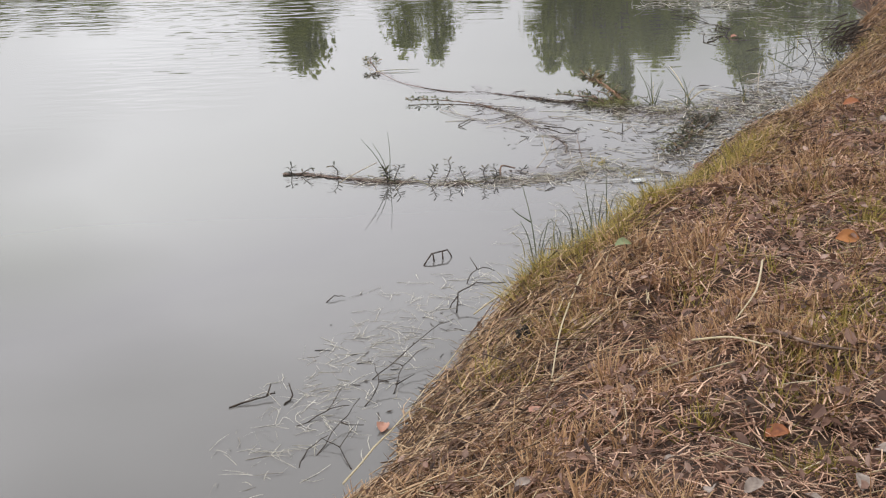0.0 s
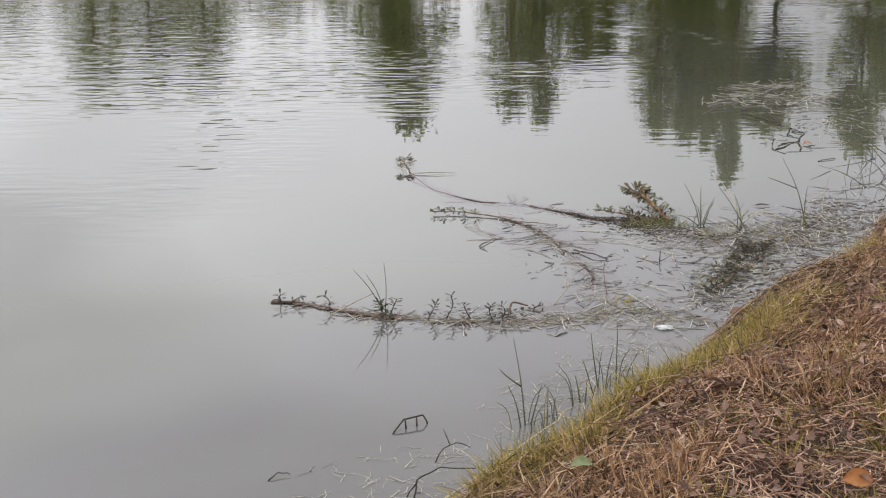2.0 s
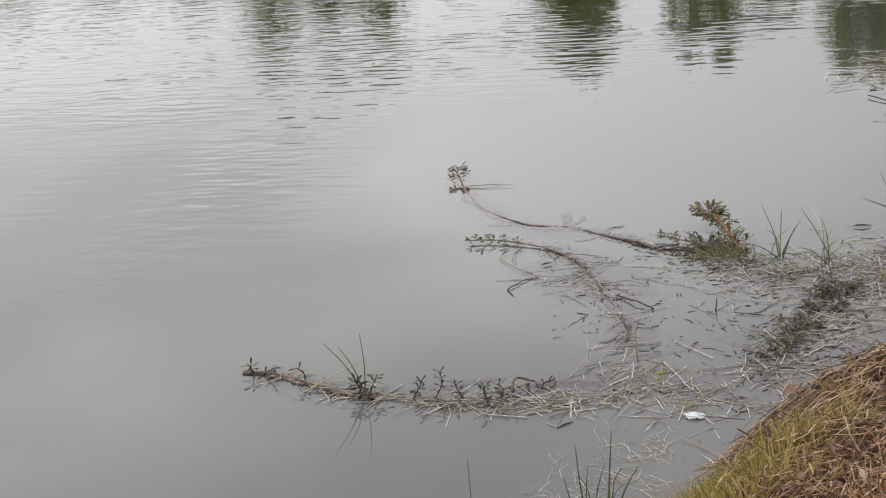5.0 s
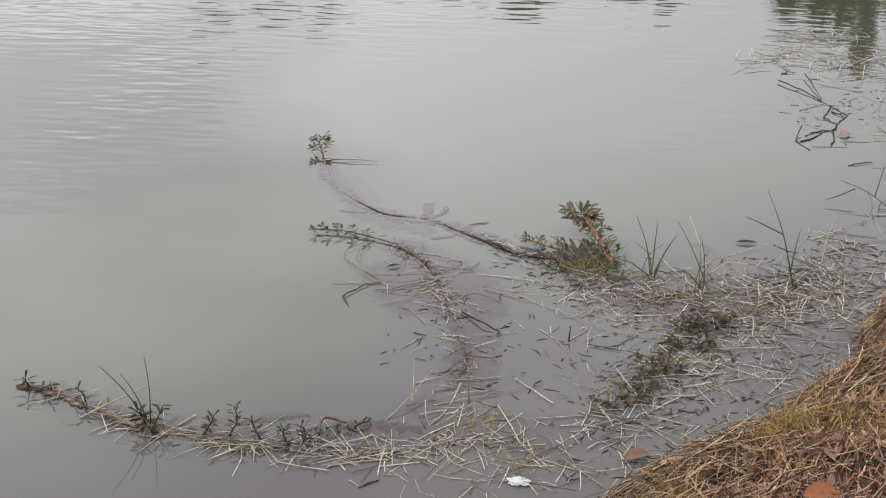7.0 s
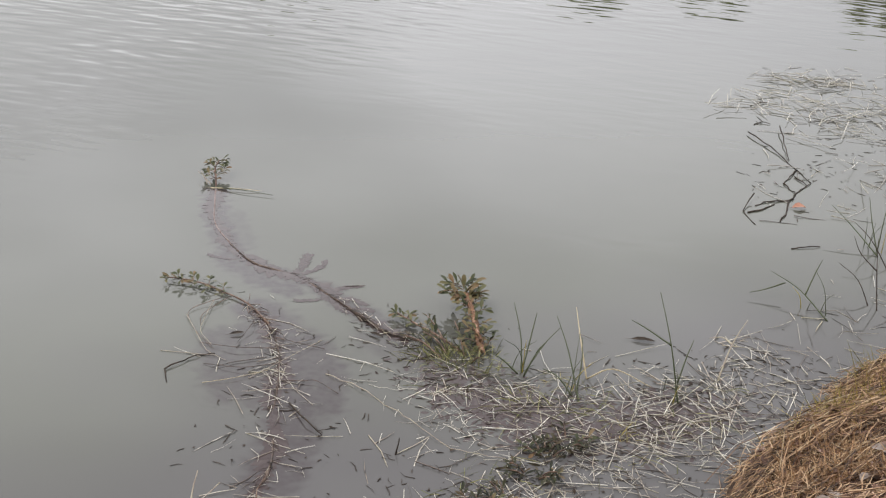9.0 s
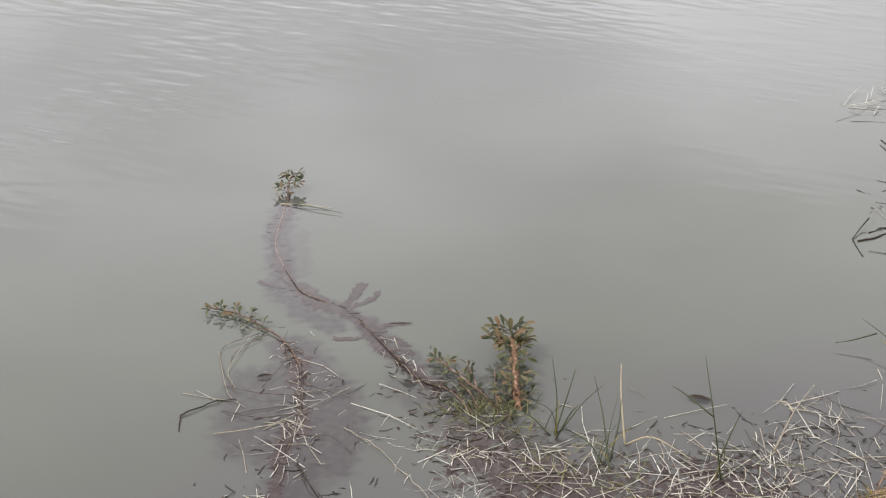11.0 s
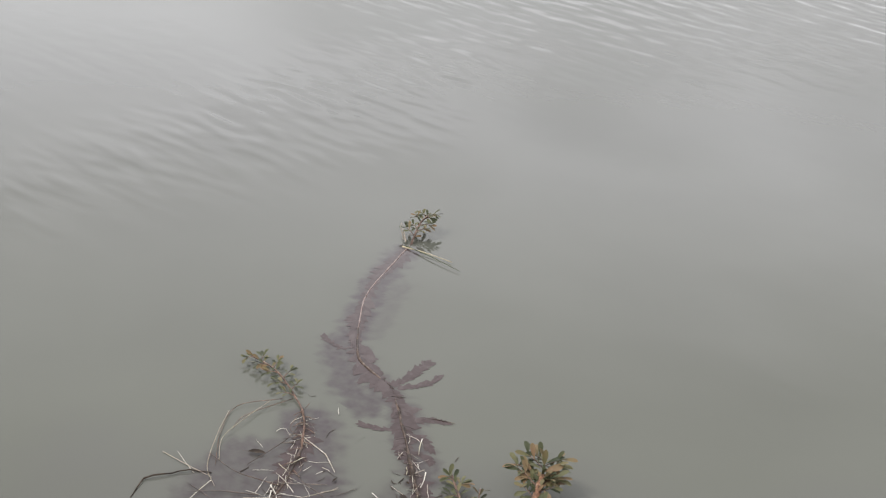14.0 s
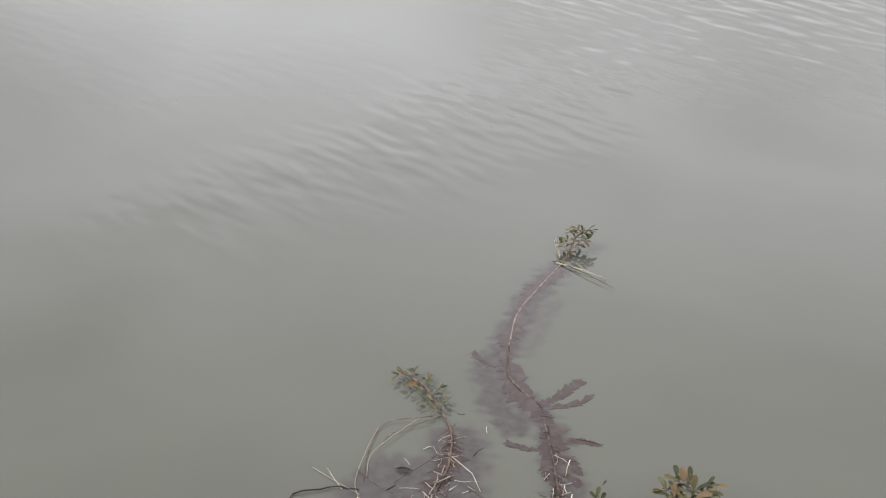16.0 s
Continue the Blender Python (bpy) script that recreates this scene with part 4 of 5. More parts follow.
def scraps_on(parent, line, n, spread, length, mat, name, z=0.006):
    """Straws caught on a stem."""
    line = np.array(line, float)
    k = rng.integers(0, len(line) - 1, n)
    at = line[k] + np.c_[rng.normal(0, spread, (n, 2)), rng.uniform(0, z, n)]
    run = line[k + 1] - line[k]
    a = np.arctan2(run[:, 1], run[:, 0]) + rng.normal(0, 0.85, n)
    wy = np.stack([np.cos(a), np.sin(a), rng.normal(0, 0.08, n)], 1)
    part(name, mesh_of(name, *straws(at, wy, rng.uniform(length * 0.3, length, n), rng.uniform(0.0005, 0.0013, n), rng.normal(0, 0.06, n)), mat), parent, "pale straw caught on the stem")["kind"] = "stuff"


def fronds(parent, line, every, reach, name="drowned_fronds", z=0.0004, lean=(30, 75), mat=M_FUZZ):
    """Ragged drowned fronds that leave a stem to both sides, one behind the other."""
    line = np.array(line, float)
    seg = np.linalg.norm(np.diff(line[:, :2], axis=0), axis=1)
    cum = np.r_[0, np.cumsum(seg)]
    pieces = []
    for s in np.arange(0.0, cum[-1], every):
        at = np.array([np.interp(s, cum, line[:, k]) for k in range(2)])
        ahead = np.array([np.interp(min(s + 0.01, cum[-1]), cum, line[:, k]) for k in range(2)])
        back = np.array([np.interp(max(s - 0.01, 0), cum, line[:, k]) for k in range(2)])
        t = (ahead - back) / (np.linalg.norm(ahead - back) + 1e-9)
        for sign in (1, -1):
            a = radians(rng.uniform(*lean))
            way = t * math.cos(a) + np.array([-t[1], t[0]]) * sign * math.sin(a)
            cross = np.array([-way[1], way[0]])
            size = reach * rng.uniform(0.5, 1.15) * (0.75 + 0.35 * math.sin(s * 17 + sign))
            curl, v, rows = rng.normal(0, 0.18), [], 8
            lie = z + rng.uniform(0, 0.0006)
            for k in range(rows):
                u = k / (rows - 1)
                half = size * 0.31 * math.sin(math.pi * min(0.97, 0.1 + 0.9 * u) ** 0.8) * (1.0 if k % 2 else 0.8) + 0.0006
                mid = at + way * size * u + cross * curl * size * u * u
                zz = lie + 0.0001 * u
                v += [(*(mid + cross * half), zz), (*mid, zz + 0.00005), (*(mid - cross * half), zz)]
            pieces.append((np.array(v), [(3 * k + j, 3 * k + j + 1, 3 * k + 4 + j, 3 * k + 3 + j) for k in range(rows - 1) for j in range(2)]))
    part(name, mesh_of(name, *joined(pieces), mat), parent, "mauve-brown drowned fronds under the surface")["kind"] = "stuff"


def near_line(points, base, steps_each=6, z=0.0):
    return smooth_line(local([(x, y, z) for x, y in points], base), steps_each)


# the creeping stem whose tip rises farthest out
base = (-0.19, 6.08, 0.0)
plant = thing("creeping_water_plant", base, "creeping brown stem, half drowned, with a leafy green tip", "water plant", "creeping water plants")
low = local([(x, y, (0.001, 0.001, 0.0005, 0.001, 0.003, -0.004, 0.001, 0.004, 0.003, 0.003)[i]) for i, (x, y) in enumerate(STEM_A)], base)
young = stem_part(plant, low[:4], 0.0022, 0.0028, M_PALESTEM, "young_stem", rough=0.35)
old = stem_part(plant, low[3:], 0.003, 0.0046, M_WETSTEM, rough=0.6)
line = np.vstack([young, old[1:]])
fronds(plant, line[1:22], 0.009, 0.052, lean=(20, 60))
fronds(plant, line[18:30], 0.011, 0.062, lean=(30, 80))
fronds(plant, line[28:44], 0.012, 0.05, lean=(30, 80))
sunken_bed(plant, base, [([(-0.17, 6.02), (-0.09, 5.82), (0.0, 5.66), (0.08, 5.54)], 0.052, 0.9), ([(-0.02, 5.84), (0.06, 5.68), (0.1, 5.6)], 0.05, 0.4),
                         ([(0.08, 5.47), (0.2, 5.38), (0.3, 5.32), (0.4, 5.29)], 0.052, 0.8), ([(0.14, 5.47), (0.3, 5.40), (0.45, 5.36), (0.6, 5.25), (0.72, 5.17)], 0.05, 0.75)], 0.0002)
# young stem's pale joints
for k in range(2, 16, 2):
    c, d = young[k], young[min(k + 1, len(young) - 1)] - young[k - 1]
    d = d / (np.linalg.norm(d) + 1e-9)
    part("joint", mesh_of("joint", *tube([c - d * 0.004, c, c + d * 0.004], 0.0034, 0.0032, 6, 0.2), M_PALESTEM, True), plant)
scraps_on(plant, line[32:], 30, 0.018, 0.08, M_WET, "caught_straw")
scraps_on(plant, line[24:], 70, 0.006, 0.05, M_TWIG, "dark_scraps", 0.009)
tip = stem_part(plant, local([(-0.19, 6.08, -0.01), (-0.203, 6.115, 0.018), (-0.23, 6.175, 0.04), (-0.232, 6.225, 0.056)], base), 0.0045, 0.0028, M_STEM, "shoot")
leaves_along(plant, tip, 14, 0.032, 0.3)
branchlets(plant, tip, 8, 0.055, 0.032, 0.3, up=0.12)
for a, b2, mat in (((-0.19, 6.06, 0.006), (0.06, 6.06, 0.008), M_REED), ((-0.21, 6.08, 0.006), (-0.29, 6.14, 0.03), M_WET), ((-0.2, 6.05, 0.004), (0.0, 6.09, 0.006), M_PALE), ((-0.23, 6.09, 0.002), (-0.26, 6.1, 0.05), M_WET)):
    stem_part(plant, local([a, tuple((np.array(a) + b2) / 2 + [0, 0, 0.004]), b2], base), 0.0022, 0.0008, mat, "grass_blade")
# single drowned branches that stand out from the stem
for pts, reach in (([(0.37, 5.42), (0.37, 5.50), (0.35, 5.585)], 0.035), ([(0.39, 5.42), (0.43, 5.50), (0.43, 5.55)], 0.026), ([(0.13, 5.46), (0.08, 5.455), (0.02, 5.462)], 0.02),
                   ([(0.5, 5.31), (0.56, 5.37), (0.6, 5.40)], 0.026), ([(0.55, 5.27), (0.6, 5.29), (0.66, 5.275)], 0.028), ([(0.52, 5.27), (0.47, 5.24), (0.43, 5.225)], 0.024), ([(0.6, 5.22), (0.66, 5.24), (0.7, 5.235)], 0.024)):
    fronds(plant, near_line(pts, base), 0.008, reach, "drowned_branch", lean=(15, 50))
stem_part(plant, local([(0.5, 5.34, -0.003), (0.56, 5.385, 0.001), (0.62, 5.41, 0.004)], base), 0.0015, 0.0008, M_WETSTEM, "side_stem")

# the second creeping stem
base = (0.3, 5.13, 0.0)
plant = thing("creeping_water_plant", base, "creeping reddish stem with a tuft of green leaves at its tip", "water plant", "creeping water plants")
low = local([(x, y, (0.014, 0.013, 0.010, 0.006, 0.003)[i] if i < 5 else (0.002, -0.004, 0.001)[i % 3]) for i, (x, y) in enumerate(STEM_B)], base)
young = stem_part(plant, low[:5], 0.0022, 0.0036, M_STEM, "young_stem", rough=0.4)
old = stem_part(plant, low[4:], 0.0036, 0.0034, M_WETSTEM, rough=0.6)
line = np.vstack([young, old[1:]])
leaves_along(plant, line[:13][::-1], 8, 0.032, 0.4, lift=0.1)
branchlets(plant, line[:15][::-1], 9, 0.06, 0.031, 0.2, each=5, up=0.1)
# bare brown leaf stalks behind the green tip
for k in range(14, 24):
    sd = 1 if k % 2 else -1
    t = line[k + 1] - line[k]
    w2 = np.array([-t[1], t[0], 0]) / (np.linalg.norm(t[:2]) + 1e-9) * sd * 0.03 + t * 0.8
    stem_part(plant, [line[k], line[k] + w2 * 0.5 + [0, 0, 0.004], line[k] + w2 + [0, 0, 0.002]], 0.0016, 0.0008, M_STEM, "leaf_stalk", 5)
fronds(plant, line[16:], 0.014, 0.055)
sunken_bed(plant, base, [([(0.33, 5.12), (0.43, 5.04), (0.55, 4.86), (0.61, 4.66), (0.68, 4.42), (0.7, 4.2)], 0.085, 0.85), ([(0.36, 4.98), (0.4, 4.88), (0.47, 4.76), (0.53, 4.58)], 0.06, 0.7),
                         ([(0.66, 4.36), (0.72, 4.1), (0.72, 3.95)], 0.07, 0.6), ([(0.3, 4.9), (0.34, 4.76), (0.43, 4.6)], 0.075, 0.7), ([(0.55, 4.98), (0.66, 4.82), (0.72, 4.6)], 0.06, 0.8)], 0.0003)
scraps_on(plant, line[16:], 44, 0.012, 0.06, M_WET, "caught_straw")
scraps_on(plant, line[16:], 60, 0.01, 0.045, M_TWIG, "dark_scraps")

# brown dead stems that arch out of the tangle
for (ax, ay), (bx, by), (cx, cy), h in (
    ((0.48, 4.88), (0.36, 4.83), (0.24, 4.84), 0.014), ((0.42, 5.0), (0.5, 4.93), (0.62, 4.93), 0.012), ((0.52, 4.8), (0.42, 4.72), (0.3, 4.72), 0.012),
    ((0.3, 5.12), (0.36, 5.0), (0.35, 4.88), 0.02), ((0.56, 4.7), (0.66, 4.72), (0.74, 4.68), 0.01),
):
    stem_part(plant, local([(ax, ay, 0.004), ((ax + bx) / 2 + 0.01, (ay + by) / 2, h * 0.8), (bx, by, h), (cx, cy, 0.003)], base), 0.0013, 0.0008, M_WETSTEM, "dead_stem", 5, 0.2)

for pts, mat in (
    ([(0.13, 5.0, 0.006), (0.2, 4.9, 0.012), (0.28, 4.8, 0.004), (0.36, 4.76, 0.003)], M_WET),
    ([(0.18, 5.11, 0.01), (0.2, 4.98, 0.012), (0.22, 4.9, 0.008), (0.28, 4.84, 0.003)], M_WET),
    ([(0.2, 5.14, 0.012), (0.13, 5.03, 0.006), (0.19, 4.92, 0.004), (0.29, 4.82, 0.004)], M_STEM),
    ([(0.22, 5.16, 0.012), (0.18, 5.02, 0.006), (0.2, 4.95, 0.004)], M_STEM),
    ([(0.29, 5.16, 0.03), (0.32, 5.06, 0.015), (0.38, 5.06, 0.008)], M_STEM),
    ([(0.34, 4.61, 0.004), (0.42, 4.66, 0.008), (0.5, 4.74, 0.006)], M_PALE),
    ([(0.46, 4.68, 0.004), (0.54, 4.84, 0.01), (0.6, 4.98, 0.006)], M_WET),
):
    stem_part(plant, local(pts, base), 0.001, 0.0007, mat, "bent_straw", 5)

# the stalk with orange bark and the leafy shrub round its foot
base = (1.08, 5.08, 0.0)
shrub = thing("water_shrub", base, "leafy green water shrub with a peeling orange-brown stalk", "water plant")
stalk = stem_part(shrub, local([(1.12, 5.04, -0.03), (1.075, 5.13, 0.022), (1.02, 5.27, 0.052), (0.99, 5.34, 0.066)], base), 0.011, 0.0088, M_BARK, "stalk", 10, 0.3)
leaves_along(shrub, stalk, 84, 0.036, 0.1, lift=0.06)
branchlets(shrub, stalk, 14, 0.07, 0.036, 0.1)
leaves_along(shrub, np.array(local([(1.0, 5.32, 0.06), (0.98, 5.35, 0.07), (0.965, 5.38, 0.078)], base)), 22, 0.058, 0.0, open0=95, open1=70, lift=0.12)
branchlets(shrub, np.array(local([(1.02, 5.29, 0.055), (0.98, 5.35, 0.068), (0.965, 5.38, 0.074)], base)), 7, 0.09, 0.044, 0.0, up=0.15)
side = stem_part(shrub, local([(1.05, 5.05, 0.0), (0.95, 5.11, 0.014), (0.85, 5.17, 0.018), (0.78, 5.22, 0.018)], base), 0.005, 0.003, M_STEM, "branch")
leaves_along(shrub, side, 20, 0.032, 0.3)
branchlets(shrub, side, 5, 0.045, 0.032, 0.3, up=0.1)
for a, b2 in (((1.05, 5.03, 0), (0.98, 5.2, 0.08)), ((1.0, 5.02, 0), (0.9, 5.1, 0.07)), ((1.08, 5.0, 0), (1.12, 4.98, 0.07)), ((1.0, 5.04, 0), (0.88, 5.22, 0.07)), ((0.98, 5.0, 0), (0.84, 5.08, 0.04))):
    b2 = (b2[0], b2[1], b2[2] * 0.4)
    tw = stem_part(shrub, local([a, tuple((np.array(a) + b2) / 2 + [0, 0, 0.015]), b2], base), 0.0032, 0.002, M_STEM, "branch")
    leaves_along(shrub, tw, 14, 0.03, 0.15, DARK_LEAF if rng.uniform() < 0.4 else LEAF)
sunken_bed(shrub, base, [([(0.78, 5.08), (0.95, 4.98), (1.18, 4.84), (1.45, 4.78)], 0.11, 0.5), ([(1.3, 4.7), (1.55, 4.72), (1.8, 4.92)], 0.1, 0.4)], 0.0001)
n = 460
c = np.c_[rng.normal([1.03, 5.02], [0.075, 0.05], (n, 2)), np.full(n, -0.005)]
wy = np.c_[(c[:, :2] - [1.05, 5.02]) * 5 + rng.normal(0, 0.35, (n, 2)), rng.uniform(0.15, 1.0, n)]
part("grass_skirt", mesh_of("grass_skirt", *blades(c - np.array(base), wy, rng.uniform(0.025, 0.075, n), rng.uniform(0.002, 0.004, n), rng.uniform(0.1, 0.6, n)), M_MATGRASS), shrub, "tangled olive and brown grass round the foot")["kind"] = "stuff"

# the straw-covered floating stem
base = (LOG[0][0], LOG[0][1], 0.0)
log = thing("floating_weed", base, "long brown floating stem covered with wet straw and dark shoots", "water plant")
line = stem_part(log, local([(x, y, (0.002, 0.002, 0.002, 0.001, 0.0)[i] if i < 5 else -0.004) for i, (x, y) in enumerate(LOG)], base), 0.005, 0.0028, M_WETSTEM, "stem", 8, 0.55)
scraps_on(log, line[2:26], 18, 0.012, 0.08, M_WET, "dry_straw", 0.014)
scraps_on(log, line[14:], 135, 0.02, 0.15, M_WET, "wet_straw", 0.016)
scraps_on(log, line[16:], 40, 0.02, 0.14, M_MATGRASS, "green_straw", 0.02)
fronds(log, line[:24], 0.012, 0.036, "withered_leaves", 0.004, lean=(20, 70), mat=M_STEM)
fronds(log, line[10:50], 0.016, 0.06, "drowned_fronds")
sunken_bed(log, base, [(LOG[1:10], 0.06, 0.5), ([(0.02, 3.76), (0.14, 3.80), (0.24, 3.84)], 0.03, 0.5), ([(0.3, 3.72), (0.5, 3.78), (0.75, 3.8)], 0.06, 0.6), ([(0.62, 3.92), (0.85, 3.84), (1.06, 3.86), (1.24, 3.98)], 0.1, 0.45)], 0.0004)


def shoot(parent, base, foot, top, count, size, shape=DARK_LEAF):
    """A small dark leafy shoot."""
    a, b2 = np.array(foot), np.array(top)
    b2 = b2 + np.r_[rng.normal(0, 0.014, 2), rng.uniform(-0.025, 0.012)]
    ln = smooth_line(local([a, (a + b2) / 2 + [rng.normal(0, 0.008), 0, 0.005], b2], base), 4)
    s = part("shoot", mesh_of("shoot", *tube(ln, 0.0028, 0.0014, 5), M_TWIG, True), parent)
    leaves_along(s, ln, int(count * 2.5), size, 0.05, shape)


for foot, top, count, size in (
    ((-0.57, 3.89, 0), (-0.585, 3.89, 0.06), 5, 0.035), ((-0.54, 3.88, 0), (-0.50, 3.87, 0.045), 5, 0.028), ((-0.37, 3.82, 0), (-0.40, 3.83, 0.05), 5, 0.03),
    ((-0.15, 3.72, 0), (-0.16, 3.73, 0.09), 12, 0.035), ((-0.13, 3.71, 0), (-0.10, 3.71, 0.07), 8, 0.032),
    ((0.02, 3.7, 0), (0.03, 3.70, 0.065), 9, 0.028), ((0.09, 3.71, 0), (0.105, 3.71, 0.10), 7, 0.026), ((0.18, 3.7, 0), (0.175, 3.70, 0.08), 6, 0.03),
    ((0.265, 3.68, 0), (0.25, 3.68, 0.08), 9, 0.028), ((0.3, 3.69, 0), (0.31, 3.69, 0.07), 8, 0.03),
    ((0.42, 3.78, 0), (0.47, 3.80, 0.03), 4, 0.025),
):
    shoot(log, base, foot, top, count, size)
for a, b2 in (((-0.155, 3.72, 0.03), (-0.258, 3.69, 0.2)), ((-0.15, 3.72, 0.03), (-0.212, 3.71, 0.175)), ((-0.146, 3.735, 0.0), (-0.146, 3.735, 0.215))):
    stem_part(log, local([a, tuple((np.array(a) + b2) / 2 + [0.006, 0, 0.006]), b2], base), 0.0022, 0.0008, M_REED, "grass_blade")
stem_part(log, local([(-0.36, 3.74, 0.0), (-0.29, 3.79, 0.025), (-0.2, 3.86, 0.05)], base), 0.0026, 0.002, M_WET, "straw_stalk")
stem_part(log, local([(0.33, 3.74, 0.0), (0.34, 3.78, 0.035), (0.40, 3.79, 0.02)], base), 0.005, 0.003, M_STEM, "curled_leaf")
fronds(log, near_line([(0.32, 3.75), (0.37, 3.77), (0.43, 3.79)], base, z=0.01), 0.03, 0.024, "withered_leaf", 0.012, mat=M_TWIG)
fronds(log, near_line([(0.36, 3.78), (0.48, 3.82), (0.6, 3.82)], base), 0.016, 0.05, "drowned_branch")
fronds(log, near_line([(0.06, 3.76), (0.16, 3.8), (0.27, 3.85)], base), 0.012, 0.03, "drowned_branch", lean=(15, 50))

# dark green plants along the edge of the straw mat
for (x, y), n in zip(CLUMP, (40, 70, 55, 25, 45, 45, 35)):
    base = (x, y, 0.0)
    cl = thing("water_weed", base, "dark green leafy clump standing in floating straw", "water plant", "weeds in the straw mat")
    m = 80
    c = np.c_[rng.normal(0, 0.042, (m, 2)), np.full(m, -0.002)]
    part("tangle", mesh_of("tangle", *blades(c, np.c_[rng.normal(0, 0.8, (m, 2)), rng.uniform(0.02, 0.3, m)], rng.uniform(0.012, 0.045, m), rng.uniform(0.005, 0.012, m), rng.uniform(0.1, 0.6, m)), M_SKIRT), cl)["kind"] = "stuff"
    for k in range(5):
        a = rng.uniform(0, 2 * np.pi)
        top = np.array([0.07 * math.cos(a), 0.07 * math.sin(a), rng.uniform(0.008, 0.035)])
        ln = smooth_line([(0.015 * math.cos(a), 0.015 * math.sin(a), -0.01), tuple(top * [0.6, 0.6, 0.7]), tuple(top)], 4)
        stem = part("weed_stem", mesh_of("weed_stem", *tube(ln, 0.003, 0.0015, 5), M_STEM, True), cl)
        leaves_along(stem, ln, n // 4, 0.032, 0.05, LEAF if k == 2 else DARK_LEAF, lift=0.04)
for x, y, n, label in ((0.77, 3.87, 70, "low tuft of yellow-green grass on the straw mat"), (0.9, 3.66, 60, "low tuft of bright green grass on the straw mat"), (1.58, 4.72, 36, "small green sprig in the straw mat"), (1.34, 5.0, 30, "small green sprig in the straw mat")):
    g = thing("grass_tuft", (x, y, 0.0), label, "grass", "tufts on the straw mat")
    c = np.c_[rng.normal(0, 0.028, (n, 2)), np.full(n, -0.004)]
    wy = np.c_[rng.normal(0, 0.9, (n, 2)), rng.uniform(0.1, 0.6, n)]
    part("blades", mesh_of("blades", *blades(c, wy, rng.uniform(0.03, 0.09, n), rng.uniform(0.002, 0.0035, n), rng.uniform(0.1, 0.5, n)), M_GREEN), g)


# green blades that grow through the straw mat
q = on_water(np.vstack([along([(1.0, 4.95), (1.3, 4.8), (1.5, 4.85)], 150, 0.07), along([(1.3, 4.45), (1.1, 4.05)], 110, 0.06), along([(1.5, 4.6), (1.9, 5.0)], 90, 0.1), along([(0.7, 3.9), (0.95, 3.7)], 60, 0.06)]))
w = flat_ways(len(q)) + np.c_[np.zeros((len(q), 2)), rng.uniform(0.0, 0.7, len(q))]
stuff("mat_grass", blades(q, w, rng.uniform(0.04, 0.12, len(q)), rng.uniform(0.0018, 0.003, len(q)), rng.uniform(0.1, 0.7, len(q))), M_MATGRASS,
      "olive and yellow-green grass blades growing through the straw mat", "grass")


# ---- upright reeds and grass stems in the water ----
def reed(base, stems, label, mat=M_REED, thick=0.003):
    """Upright stems, each a part, that stand in the water."""
    r = thing("reed", (*base, 0.0), label, "reed", "reeds in the shallows")
    for pts in stems:
        stem_part(r, local(pts, (*base, 0.0)), thick, thick * 0.35, mat, "stem", 5, 0.0)
    # shorter, thinner stems round the tall ones
    for k in range(4 if mat is M_REED else 0):
        a, d, h = rng.uniform(0, 2 * np.pi), rng.uniform(0.01, 0.05), rng.uniform(0.04, 0.15)
        foot = (d * math.cos(a), d * math.sin(a), -0.02)
        lean = rng.normal(0, 0.35, 2) * h
        stem_part(r, [foot, (foot[0] + lean[0] * 0.4, foot[1] + lean[1] * 0.4, h * 0.6), (foot[0] + lean[0] * 1.2, foot[1] + lean[1] * 1.2, h)], 0.0017, 0.0007, M_GREEN if k == 0 else mat, "stem", 5, 0.0)
    return r


reed((0.36, 2.70), [[(0.37, 2.69, -0.05), (0.355, 2.78, 0.11), (0.333, 2.888, 0.222)], [(0.355, 2.79, 0.10), (0.31, 2.80, 0.13), (0.288, 2.805, 0.152)],
                    [(0.36, 2.68, -0.05), (0.34, 2.73, 0.06), (0.315, 2.76, 0.115)], [(0.37, 2.70, -0.04), (0.40, 2.76, 0.05), (0.42, 2.79, 0.11)]], "thin green forked reed standing in the shallows")
reed((0.44, 2.72), [[(0.43, 2.68, -0.04), (0.435, 2.75, 0.04), (0.44, 2.82, 0.09)], [(0.46, 2.72, -0.04), (0.455, 2.75, 0.03), (0.462, 2.78, 0.07)]], "short green reed stems at the water's edge")
reed((0.62, 3.0), [[(0.62, 3.0, -0.05), (0.60, 3.03, 0.08), (0.589, 3.058, 0.178)], [(0.63, 2.99, -0.04), (0.645, 3.03, 0.06), (0.665, 3.07, 0.12)], [(0.60, 2.97, -0.03), (0.575, 2.99, 0.06), (0.56, 3.02, 0.10)]], "thin green reed stems leaning in the shallows")
reed((0.67, 3.02), [[(0.67, 3.01, -0.05), (0.675, 3.06, 0.08), (0.681, 3.117, 0.187)], [(0.68, 3.01, -0.04), (0.715, 3.05, 0.05), (0.75, 3.09, 0.10)]], "thick dark reed stem standing in the shallows", thick=0.0036)
reed((0.55, 2.89), [[(0.55, 2.88, -0.03), (0.54, 2.9, 0.04), (0.53, 2.92, 0.085)], [(0.56, 2.88, -0.03), (0.565, 2.91, 0.03), (0.57, 2.93, 0.07)], [(0.575, 2.88, -0.03), (0.59, 2.91, 0.03), (0.6, 2.93, 0.055)]], "short green reed stems at the water's edge")
